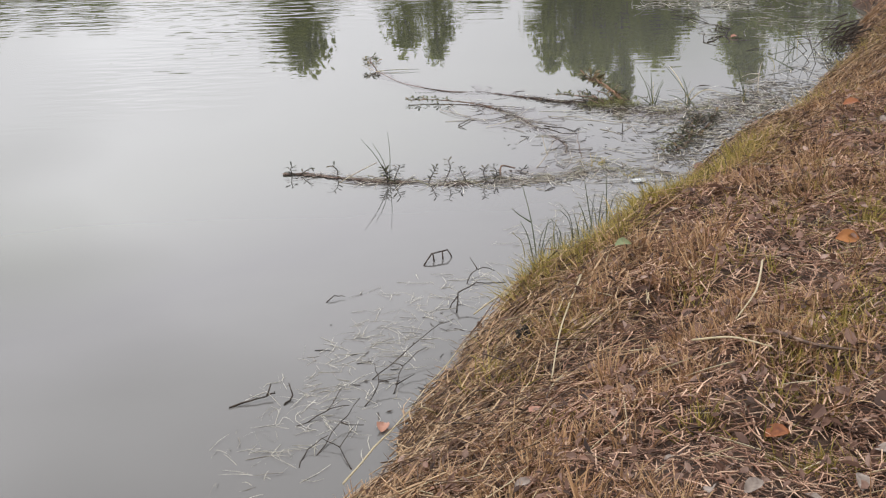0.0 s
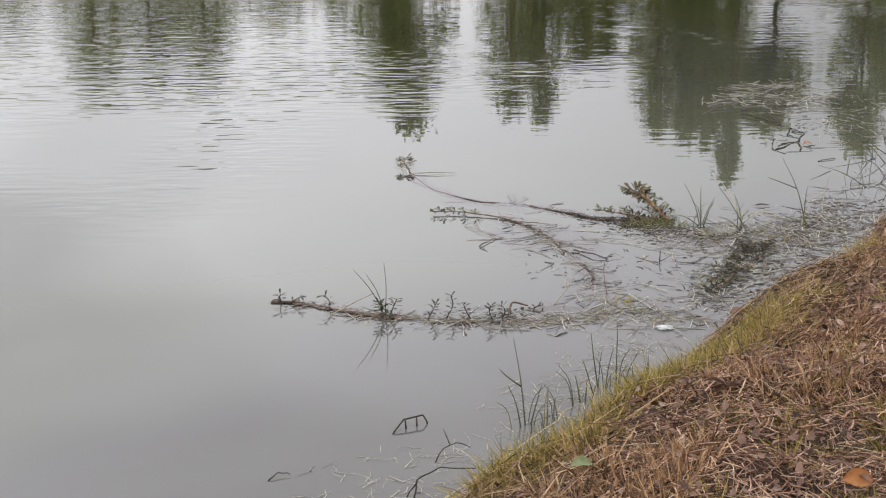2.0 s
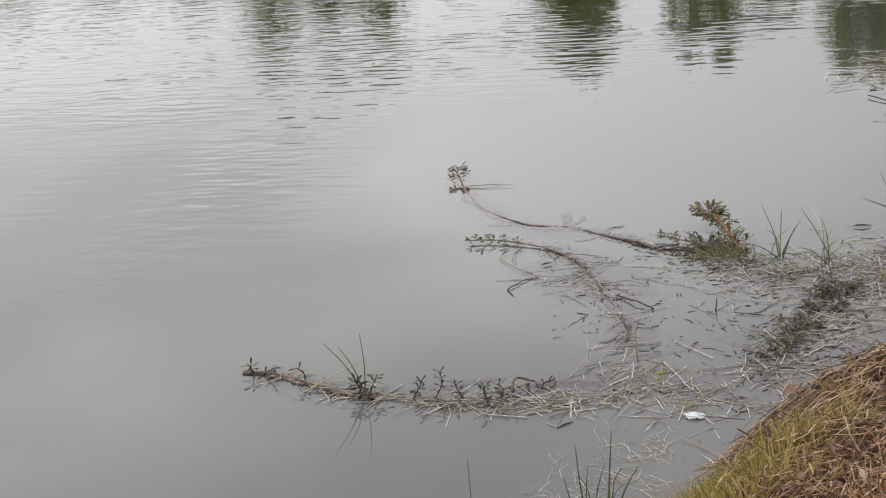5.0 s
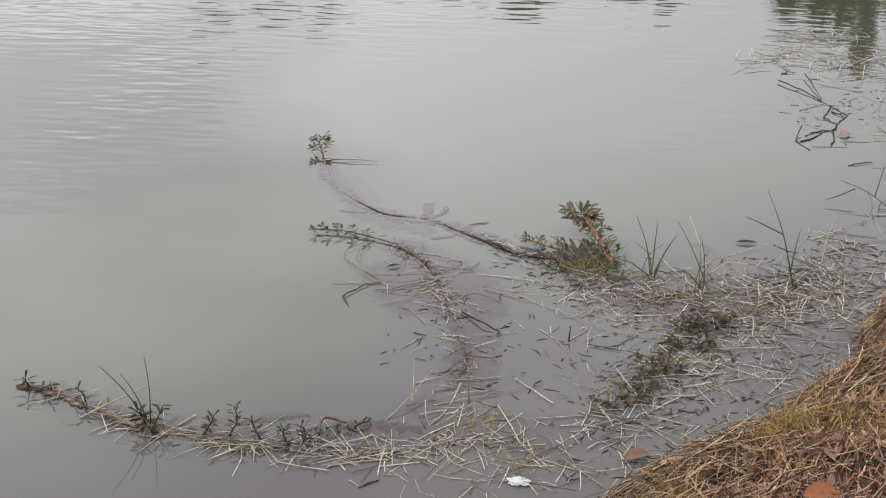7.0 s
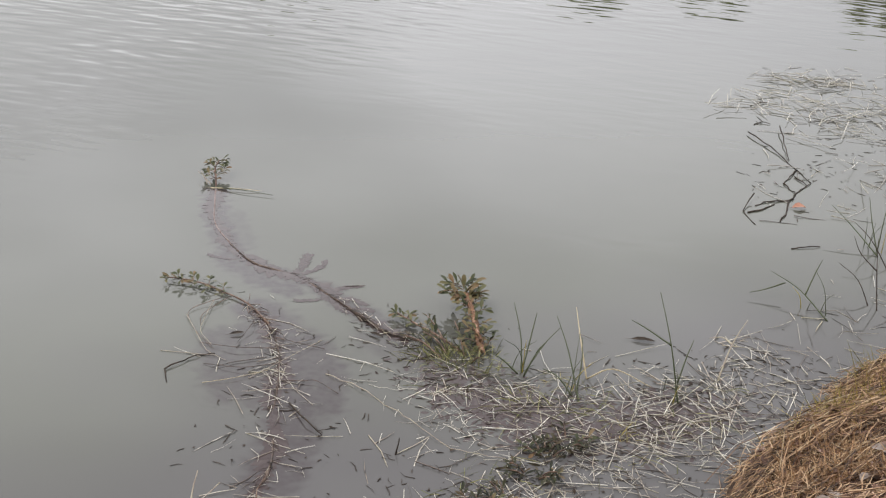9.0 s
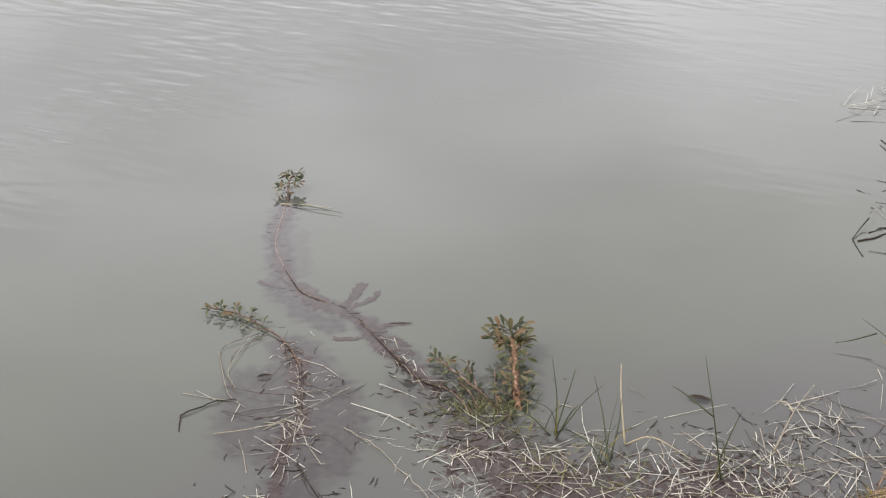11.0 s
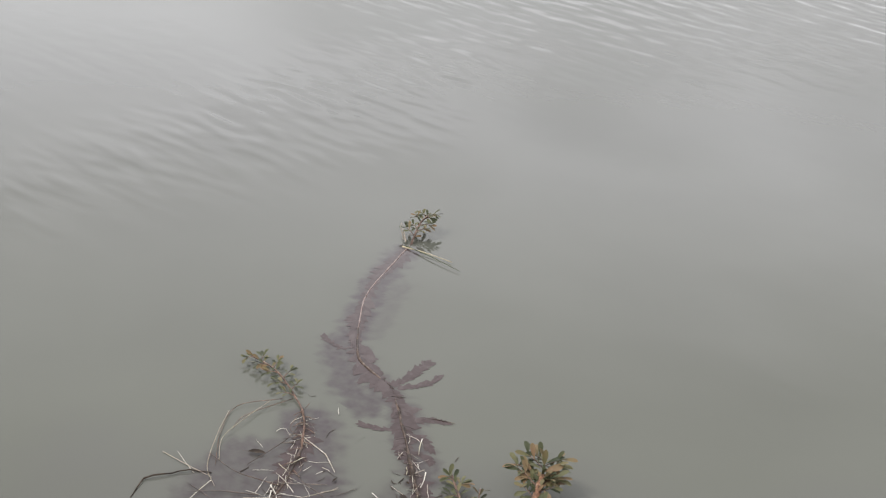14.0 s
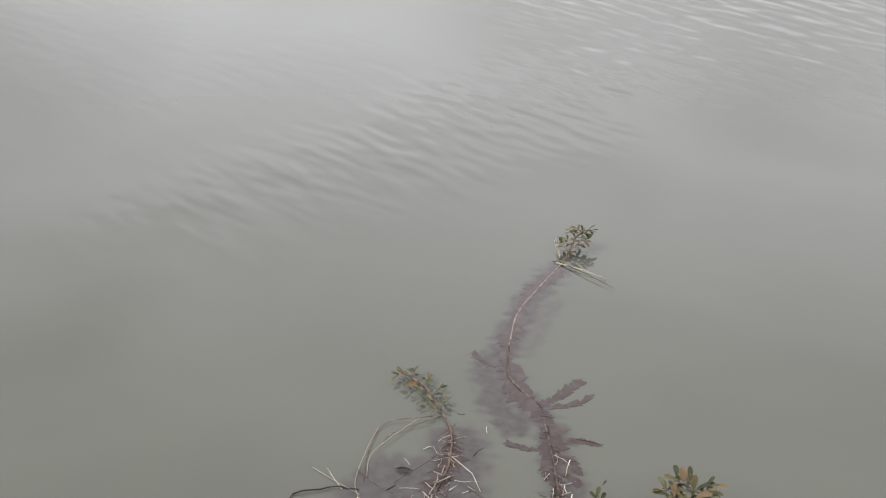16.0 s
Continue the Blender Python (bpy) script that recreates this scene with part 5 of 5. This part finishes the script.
reed((1.24, 5.02), [[(1.24, 4.99, -0.02), (1.22, 5.06, 0.08), (1.179, 5.13, 0.168)], [(1.24, 5.0, -0.02), (1.29, 5.08, 0.06), (1.33, 5.16, 0.09)], [(1.23, 4.98, 0.0), (1.17, 4.99, 0.04), (1.12, 5.0, 0.05)],
                    [(1.24, 4.99, 0.0), (1.25, 5.08, 0.10), (1.255, 5.12, 0.15)], [(1.25, 4.97, 0.0), (1.28, 4.99, 0.08), (1.3, 5.0, 0.11)]], "green grass stems fanning up from the straw mat")
reed((1.42, 4.9), [[(1.44, 4.86, -0.01), (1.38, 4.98, 0.10), (1.324, 5.068, 0.175)], [(1.42, 4.92, 0.0), (1.42, 5.0, 0.07), (1.41, 5.06, 0.12)], [(1.41, 4.9, 0.0), (1.36, 4.93, 0.04), (1.31, 4.94, 0.055)]], "green grass stems leaning out of the straw mat")
reed((1.42, 5.05), [[(1.44, 5.02, 0.0), (1.40, 5.10, 0.10), (1.37, 5.2, 0.15)], [(1.44, 5.02, 0.0), (1.52, 5.0, 0.06), (1.64, 4.98, 0.03)]], "pale bent straw stem over the straw mat", M_PALE)
reed((1.71, 5.0), [[(1.73, 4.96, -0.02), (1.68, 5.0, 0.172), (1.625, 5.09, 0.3)], [(1.68, 5.0, 0.172), (1.6, 5.03, 0.2), (1.553, 5.04, 0.216)], [(1.715, 4.98, 0.06), (1.73, 5.03, 0.12), (1.745, 5.07, 0.165)]], "tall thin forked reed with dark branches")
reed((1.86, 5.2), [[(1.84, 5.15, 0.0), (1.87, 5.25, 0.08), (1.91, 5.34, 0.13)], [(1.87, 5.25, 0.08), (1.84, 5.31, 0.07), (1.80, 5.33, 0.05)]], "pale bent grass stem rising from the water", M_WET, 0.003)
reed((2.42, 6.42), [[(2.42, 6.40, -0.02), (2.43, 6.46, 0.1), (2.44, 6.50, 0.22)], [(2.42, 6.40, 0.0), (2.39, 6.48, 0.09), (2.37, 6.54, 0.17)], [(2.42, 6.35, 0.0), (2.32, 6.48, 0.06), (2.24, 6.58, 0.1)]], "thin green reed stems in the straw mat")
reed((2.15, 5.75), [[(2.2, 5.7, 0.0), (2.1, 5.82, 0.05), (2.0, 5.9, 0.07)], [(2.12, 5.8, 0.04), (2.15, 5.88, 0.1), (2.17, 5.93, 0.13)], [(2.05, 5.86, 0.05), (1.98, 5.82, 0.03), (1.93, 5.8, 0.02)]], "dark bent reed stems by the bank")

reed((2.36, 5.86), [[(2.38, 5.84, -0.02), (2.36, 5.92, 0.12), (2.35, 5.98, 0.22)], [(2.36, 5.86, -0.02), (2.31, 5.95, 0.06), (2.24, 6.02, 0.09)], [(2.36, 5.92, 0.12), (2.30, 5.97, 0.16), (2.27, 6.0, 0.21)]], "bare dark forked stems standing beside the bank", M_TWIG, 0.0026)
reed((2.46, 6.22), [[(2.48, 6.2, -0.02), (2.45, 6.3, 0.12), (2.43, 6.36, 0.26)], [(2.46, 6.22, -0.02), (2.38, 6.3, 0.08), (2.31, 6.38, 0.12)], [(2.45, 6.3, 0.12), (2.50, 6.36, 0.18), (2.52, 6.4, 0.24)]], "bare dark forked stems standing beside the bank", M_TWIG, 0.0026)
# added dark strands that stand in for the shade of a hollow in the bank
base = (2.62, 6.12, 0.0)
roots = thing("hollow_shade", base, "tangle of dark strands standing in for the shade of a hollow in the bank", "roots")
for k in range(46):
    a = np.array([rng.normal(0.1, 0.05), rng.normal(0.0, 0.14), rng.uniform(0.05, 0.2)])
    b2 = np.array([a[0] - rng.uniform(0.06, 0.2), a[1] + rng.normal(0, 0.07), rng.uniform(-0.02, 0.06)])
    stem_part(roots, [tuple(a), tuple((a + b2) / 2 + [rng.normal(-0.02, 0.02), 0, rng.uniform(0.0, 0.05)]), tuple(b2)], 0.0045, 0.0015, M_TWIG, "root", 5, 0.3)


# ---- twigs ----
def twig(runs, label, r=0.0028, mat=M_TWIG, name="twig", group="twigs"):
    base = runs[0][0]
    t = thing(name, base, label, "twig", group)
    for i, pts in enumerate(runs):
        line = smooth_line(local(pts, base), 3)
        line[1:-1] += rng.normal(0, 0.0022, (len(line) - 2, 3))
        part("stick" if i == 0 else "fork", mesh_of("stick", *tube(line, r, r * 0.6, 5, 0.15), mat, True), t)
    return t


twig([[(1.91, 7.66, 0.012), (2.02, 7.48, 0.008), (2.10, 7.30, 0.004), (2.15, 7.18, 0.003), (2.19, 7.08, 0.002)], [(2.06, 7.79, 0.02), (2.08, 7.55, 0.014), (2.10, 7.34, 0.004)], [(2.13, 7.23, 0.004), (2.10, 7.12, 0.005), (2.07, 7.03, 0.003)],
      [(2.07, 7.03, 0.003), (2.095, 6.97, 0.003), (2.12, 6.92, 0.002)], [(2.12, 6.92, 0.002), (2.155, 7.0, 0.003), (2.19, 7.08, 0.002)], [(2.12, 7.13, 0.004), (2.17, 7.04, 0.003)]], "bare black twig forked into a diamond on the water", 0.0032)
twig([[(2.12, 6.92, 0.003), (2.09, 6.82, 0.004), (2.01, 6.78, 0.004), (1.95, 6.71, 0.003)], [(2.09, 6.82, 0.004), (2.08, 6.69, 0.004), (2.05, 6.57, 0.002)], [(1.92, 6.62, 0.002), (1.98, 6.68, 0.003), (2.03, 6.76, 0.003)]], "bare black forked twig lying on the water", 0.0042)
twig([[(1.94, 6.78, 0.03), (1.90, 6.63, 0.004)], [(1.90, 6.63, 0.004), (1.95, 6.50, 0.002)]], "black bent twig sticking out of the water", 0.003)
twig([[(1.94, 7.82, 0.003), (1.98, 7.86, 0.006), (2.02, 7.86, 0.003)], [(1.98, 7.86, 0.006), (1.95, 7.92, 0.01)]], "short black forked twig on the water")
twig([[(2.09, 6.30, 0.002), (2.14, 6.33, 0.004), (2.20, 6.36, 0.003)]], "short black twig floating by the bank", 0.003)
twig([[(1.92, 8.13, 0.002), (1.96, 8.18, 0.005), (2.0, 8.21, 0.003)]], "short dark twig floating beside pale straw", 0.003)
twig([[(-0.61, 1.58, 0.0), (-0.51, 1.62, 0.012), (-0.49, 1.64, 0.015)], [(-0.51, 1.62, 0.012), (-0.5, 1.66, 0.03)]], "thin dark twig lying on the shallow water")
twig([[(-0.46, 1.58, 0.0), (-0.44, 1.62, 0.01), (-0.45, 1.66, 0.03)]], "short dark twig in the shallow water")
twig([[(-0.37, 2.34, 0.0), (-0.34, 2.37, 0.012), (-0.31, 2.37, 0.006)]], "small dark twig floating on calm water", 0.002)
twig([[(-0.42, 1.45, 0.0), (-0.34, 1.52, 0.01), (-0.3, 1.6, 0.04)], [(-0.34, 1.52, 0.01), (-0.28, 1.52, 0.02)]], "thin grey twig in the shallows", 0.0016)
twig([[(-0.36, 1.28, 0.0), (-0.3, 1.42, 0.02), (-0.25, 1.5, 0.05)], [(-0.3, 1.42, 0.02), (-0.24, 1.4, 0.02)]], "thin dark twig in the shallows", 0.0016)
twig([[(-0.22, 1.72, 0.0), (-0.14, 1.8, 0.03), (-0.04, 1.92, 0.06), (0.03, 1.98, 0.07)]], "thin dark twig leaning from the bank", 0.0016)
twig([[(0.05, 2.2, 0.0), (0.06, 2.26, 0.04), (0.12, 2.3, 0.06), (0.22, 2.3, 0.06)], [(0.06, 2.26, 0.04), (0.03, 2.24, 0.0)]], "thin arched twig at the water's edge", 0.0026)
twig([[(0.1, 2.46, 0.0), (0.14, 2.52, 0.03), (0.2, 2.52, 0.02)], [(0.14, 2.52, 0.03), (0.12, 2.58, 0.05)]], "small forked twig at the water's edge", 0.002)
twig([[(0.255, 4.55, -0.01), (0.232, 4.60, 0.001), (0.205, 4.648, 0.004)], [(0.205, 4.648, 0.004), (0.24, 4.715, 0.006), (0.275, 4.768, 0.005), (0.31, 4.79, 0.003)]], "bent dark grass stalk drifting on the water", 0.0026)
twig([[(0.495, 3.5, 0.001), (0.515, 3.525, 0.003), (0.54, 3.54, 0.003)]], "short dark twig caught in straw", 0.003)
twig([[(0.98, 4.42, -0.01), (0.985, 4.44, 0.045)]], "small black twig standing in the water", 0.003)
twig([[(0.62, 4.58, 0.006), (0.7, 4.49, 0.012), (0.76, 4.45, 0.004)]], "thin black twig lying on the water", 0.003)
twig([[(0.67, 4.78, 0.003), (0.76, 4.745, 0.005), (0.84, 4.7, 0.005), (0.91, 4.65, 0.005), (0.98, 4.6, 0.005), (1.05, 4.545, 0.005), (1.12, 4.5, 0.004), (1.2, 4.49, 0.004), (1.29, 4.49, 0.003)]], "long pale curved stalk floating on the water", 0.0015, M_WET, "floating_stalk", "floating stalks")
twig([[(0.62, 3.95, 0.003), (0.75, 4.02, 0.006), (0.92, 4.12, 0.006)]], "long pale stalk floating on the water", 0.0015, M_WET, "floating_stalk", "floating stalks")
twig([[(0.5, 3.85, 0.0), (0.56, 3.97, 0.03), (0.6, 4.08, 0.05)], [(0.56, 3.97, 0.03), (0.55, 4.06, 0.09)]], "thin dead stems leaning over the water", 0.0022, M_WET, "floating_stalk", "floating stalks")
twig([[(0.72, 3.98, 0.0), (0.71, 4.04, 0.05), (0.72, 4.1, 0.10)]], "thin dead stem standing in the water", 0.002, M_STEM, "floating_stalk", "floating stalks")

# the arched stalk whose mirror image closes it to a ring
base = (-0.04, 2.66, 0.0)
arch = thing("arched_stalk", base, "thin black stalk bent into an arch on calm water", "twig")
for name, pts in (("arch", [(-0.04, 2.65, -0.005), (-0.035, 2.66, 0.004), (-0.008, 2.71, 0.024), (0.05, 2.74, 0.026), (0.062, 2.735, 0.006), (0.064, 2.735, -0.005)]),
                  ("strut", [(0.0, 2.69, -0.005), (-0.004, 2.71, 0.025)]), ("strut", [(0.032, 2.71, -0.005), (0.03, 2.73, 0.026)])):
    part(name, mesh_of(name, *tube(local(pts, base), 0.003, 0.0026, 5), M_TWIG, True), arch)

# a tangle of thin dead stems in the shallows under the bank
q = on_water(np.vstack([along([(-0.5, 1.15), (-0.4, 1.5), (-0.2, 1.85)], 80, 0.1), along([(-0.2, 1.8), (0.05, 2.3), (0.3, 2.6)], 55, 0.07), along([(0.4, 2.75), (0.85, 3.35)], 45, 0.06)]))
w = flat_ways(len(q)) + np.c_[np.zeros((len(q), 2)), rng.uniform(0.0, 0.9, len(q))]
stuff("shallow_stems", blades(q, w, rng.uniform(0.03, 0.11, len(q)), rng.uniform(0.001, 0.002, len(q)), rng.uniform(0.0, 0.9, len(q))), M_THREAD,
      "thin dead grass stems tangled in the shallows by the bank", "dead stems")

# ---- single leaves, stalks and litter ----
def fallen_leaf(at, size, turn, mat, label, tilt=(0, 0), group="fallen leaves", flat=1.0, slim=1.0):
    """A broad dry leaf with a rib, a curled rim and a short stalk."""
    xs, ws = (0.0, 0.12, 0.3, 0.55, 0.8, 0.94, 1.0), (0.02, 0.16, 0.28, 0.31, 0.22, 0.09, 0.01)
    v = []
    for x, wd in zip(xs, ws):
        z = 0.10 * math.sin(x * 3.0) - 0.03
        v += [(x - 0.5, wd, z + wd * 0.5 + rng.uniform(-0.03, 0.03)), (x - 0.5, wd * 0.5, z + wd * 0.1), (x - 0.5, 0, z), (x - 0.5, -wd * 0.5, z + wd * 0.15), (x - 0.5, -wd, z + wd * 0.4 + rng.uniform(-0.04, 0.04))]
    f = [(5 * k + j, 5 * k + j + 1, 5 * k + 6 + j, 5 * k + 5 + j) for k in range(6) for j in range(4)]
    lf = thing("fallen_leaf", at, label, "leaf", group)
    m = pose(0, 0, 0, tilt[0], tilt[1], turn) @ Matrix.Diagonal((size, size * slim, size * flat, 1))
    part("blade", mesh_of("blade", v, f, mat, True), lf, m=m)
    part("leaf_stalk", mesh_of("leaf_stalk", *tube([(-0.5, 0, -0.02), (-0.65, 0.02, 0.0), (-0.78, 0.05, 0.01)], 0.016, 0.01, 5), M_STEM), lf, m=m)


def bank_at(x, y, up=0.02):
    return (x, y, float(ground_height(x, y)) + up)


fallen_leaf(bank_at(0.99, 1.36, 0.04), 0.065, 10, M_AMBER, "orange dry leaf lying in the grass", (40, 5))
fallen_leaf(bank_at(0.54, 0.42, 0.025), 0.05, 5, M_ORANGE, "orange-brown dry leaf lying on the straw", (20, -5))
fallen_leaf(bank_at(0.14, 0.72, 0.035), 0.06, 50, M_PINK, "pinkish red dry leaf lying on the straw", (-20, 10))
fallen_leaf((-0.19, 1.41, 0.006), 0.055, 80, M_PINK, "pale orange leaf at the water's edge")
fallen_leaf((1.2, 3.74, 0.008), 0.075, 30, M_LITTER, "brown leaf lying at the water's edge")
fallen_leaf((1.59, 5.33, 0.006), 0.08, 5, M_TWIG, "dark brown leaf floating on the pond", flat=0.3, slim=0.45)
fallen_leaf((2.13, 6.75, 0.006), 0.06, 20, M_PINK, "pale red leaf in the straw mat")
fallen_leaf(bank_at(1.53, 2.88, 0.04), 0.07, 10, M_ORANGE, "rust-brown dry leaf lying on the straw", (10, 0))
fallen_leaf(bank_at(1.93, 4.22, 0.03), 0.04, 60, M_ORANGE, "small orange leaf lying on the straw", (20, 20))
fallen_leaf((0.33, 4.93, 0.006), 0.05, 35, M_TWIG, "dark curled leaf floating beside a stem", flat=0.4, slim=0.5)
fallen_leaf((0.75, 5.07, 0.006), 0.05, 340, M_TWIG, "dark curled leaf floating beside a stem", flat=0.4, slim=0.5)
fallen_leaf(bank_at(0.46, 1.54, 0.05), 0.06, 30, M_GREENLEAF, "broad pale green leaf lying on the straw", (15, 10), slim=0.8)
fallen_leaf(bank_at(1.88, 3.74, 0.04), 0.065, 70, M_ORANGE, "dark red-brown curled leaf lying on the straw", (25, 10), flat=1.6)
fallen_leaf(bank_at(1.56, 3.29, 0.035), 0.05, 20, M_LITTER, "small brown leaf lying on the straw", (10, 10))
fallen_leaf(bank_at(0.81, 1.96, 0.04), 0.055, 150, M_LITTER, "brown curled leaf lying on the straw", (20, 0))
for x, y, size, turn in ((0.43, 0.18, 0.042, 30), (0.52, 0.15, 0.045, 140), (0.61, 0.18, 0.044, 75), (0.32, 0.29, 0.036, 200), (0.68, 0.27, 0.04, 300), (0.35, 0.15, 0.036, 250), (0.06, 0.29, 0.032, 20),
                         (2.09, 4.12, 0.06, 100), (2.06, 4.06, 0.05, 10), (2.17, 4.19, 0.06, 220), (2.2, 4.3, 0.05, 310), (1.6, 2.74, 0.055, 45)):
    fallen_leaf(bank_at(x, y, 0.035), size, turn, M_GREYLEAF, "pale grey-brown curled leaf lying on the straw", (15, -12), "grey dead leaves")
fallen_leaf(bank_at(1.97, 4.15, 0.035), 0.05, 80, M_ORANGE, "small rust-orange leaf lying on the straw", (25, 10))
for k in range(26):
    q = on_bank(1, -0.2, 5.2, 0.15, 1.7)[0]
    fallen_leaf((float(q[0]), float(q[1]), float(q[2]) + 0.022), float(rng.uniform(0.03, 0.06)), float(rng.uniform(0, 360)), M_LITTER, "small curled brown dead leaf on the straw", (float(rng.uniform(-25, 25)), float(rng.uniform(-25, 25))), "brown dead leaves")


def stalk_on_bank(points, label, r=0.0028, mat=M_PALE):
    pts = [bank_at(x, y, z) for x, y, z in points]
    t = thing("dry_stalk", pts[0], label, "stalk", "dry stalks")
    part("stem", mesh_of("stem", *tube(smooth_line(local(pts, pts[0]), 5), r, r * 0.6, 5, 0.1), mat, True), t)


stalk_on_bank([(0.46, 0.76, 0.05), (0.53, 0.71, 0.05), (0.6, 0.67, 0.05)], "pale straight straw stalk across the grass")
stalk_on_bank([(0.73, 1.2, 0.06), (0.66, 1.0, 0.05), (0.57, 0.83, 0.04)], "pale bent straw stalk on the grass")
stalk_on_bank([(0.62, 0.74, 0.035), (0.69, 0.68, 0.04), (0.76, 0.64, 0.035)], "dark brown stick lying in the grass", 0.005, M_STEM)
twig([[(-0.285, 1.04, 0.05), (-0.17, 1.30, 0.05), (-0.02, 1.66, 0.05), (0.06, 1.85, 0.05)]], "long pale straw stalk lying along the water's edge", 0.0028, M_PALE, "dry_stalk", "dry stalks")
twig([[(0.1, 2.11, 0.03), (0.25, 2.35, 0.035), (0.43, 2.62, 0.04), (0.51, 2.74, 0.05)]], "long pale straw stalk lying along the water's edge", 0.0032, M_PALE, "dry_stalk", "dry stalks")
twig([[(-0.27, 1.2, 0.0), (-0.3, 1.3, 0.01), (-0.27, 1.36, 0.03)], [(-0.3, 1.3, 0.01), (-0.35, 1.34, 0.02)]], "small dark forked twig in the shallows", 0.0016)
twig([[(-0.16, 1.62, 0.0), (-0.13, 1.74, 0.03), (-0.06, 1.82, 0.05)], [(-0.13, 1.74, 0.03), (-0.17, 1.8, 0.02)], [(-0.15, 1.66, 0.01), (-0.1, 1.68, 0.03)]], "small dark forked twig in the shallows", 0.0016)
twig([[(-0.24, 1.55, 0.0), (-0.2, 1.64, 0.03), (-0.21, 1.7, 0.06)], [(-0.2, 1.64, 0.03), (-0.15, 1.66, 0.03)]], "small dark forked twig in the shallows", 0.0016)
twig([[(-0.4, 1.22, 0.0), (-0.38, 1.3, 0.01), (-0.33, 1.33, 0.03)]], "small dark bent twig in the shallows", 0.0016)
stalk_on_bank([(0.9, 0.75, 0.07), (0.84, 0.6, 0.03), (0.8, 0.5, 0.02)], "pale bent straw stalk on the grass")
stalk_on_bank([(1.75, 3.7, 0.06), (1.68, 3.55, 0.05), (1.72, 3.4, 0.03)], "long pale bent stalk on the bank", 0.003)
stalk_on_bank([(0.35, 1.55, 0.05), (0.25, 1.2, 0.06), (0.2, 1.0, 0.04)], "long pale straw stalk on the bank", 0.0026)

# the black lumps in the grass of the bank, and the scrap of plastic
def lump(name, at, scale, mat, label, category, seed, rough):
    bm = bmesh.new()
    bmesh.ops.create_icosphere(bm, subdivisions=3, radius=1.0)
    for v in bm.verts:
        k = 1 + rough * noise.noise(v.co * 2.1 + Vector((seed, 0, 0))) + rough * 0.5 * noise.noise(v.co * 5.3 + Vector((0, seed, 0)))
        v.co = Vector((v.co.x * scale[0] * k, v.co.y * scale[1] * k, v.co.z * scale[2] * k))
    me = bpy.data.meshes.new(name)
    bm.to_mesh(me)
    bm.free()
    me.materials.append(mat)
    ob = new(name, me)
    ob.location = at
    return tagged(ob, label, category)


lump("dark_clod", bank_at(0.175, 1.32, 0.032), (0.022, 0.02, 0.02), M_BLACK, "small black lump in the grass of the bank", "clod", 1.0, 0.5)
lump("plastic_scrap", (0.9, 3.58, 0.006), (0.027, 0.017, 0.007), M_PLASTIC, "crumpled scrap of white plastic at the water's edge", "litter", 4.0, 0.45)
lump("dark_clod", bank_at(0.95, 0.35, 0.015), (0.03, 0.025, 0.025), M_BLACK, "small black lump in the grass of the bank", "clod", 2.0, 0.5)
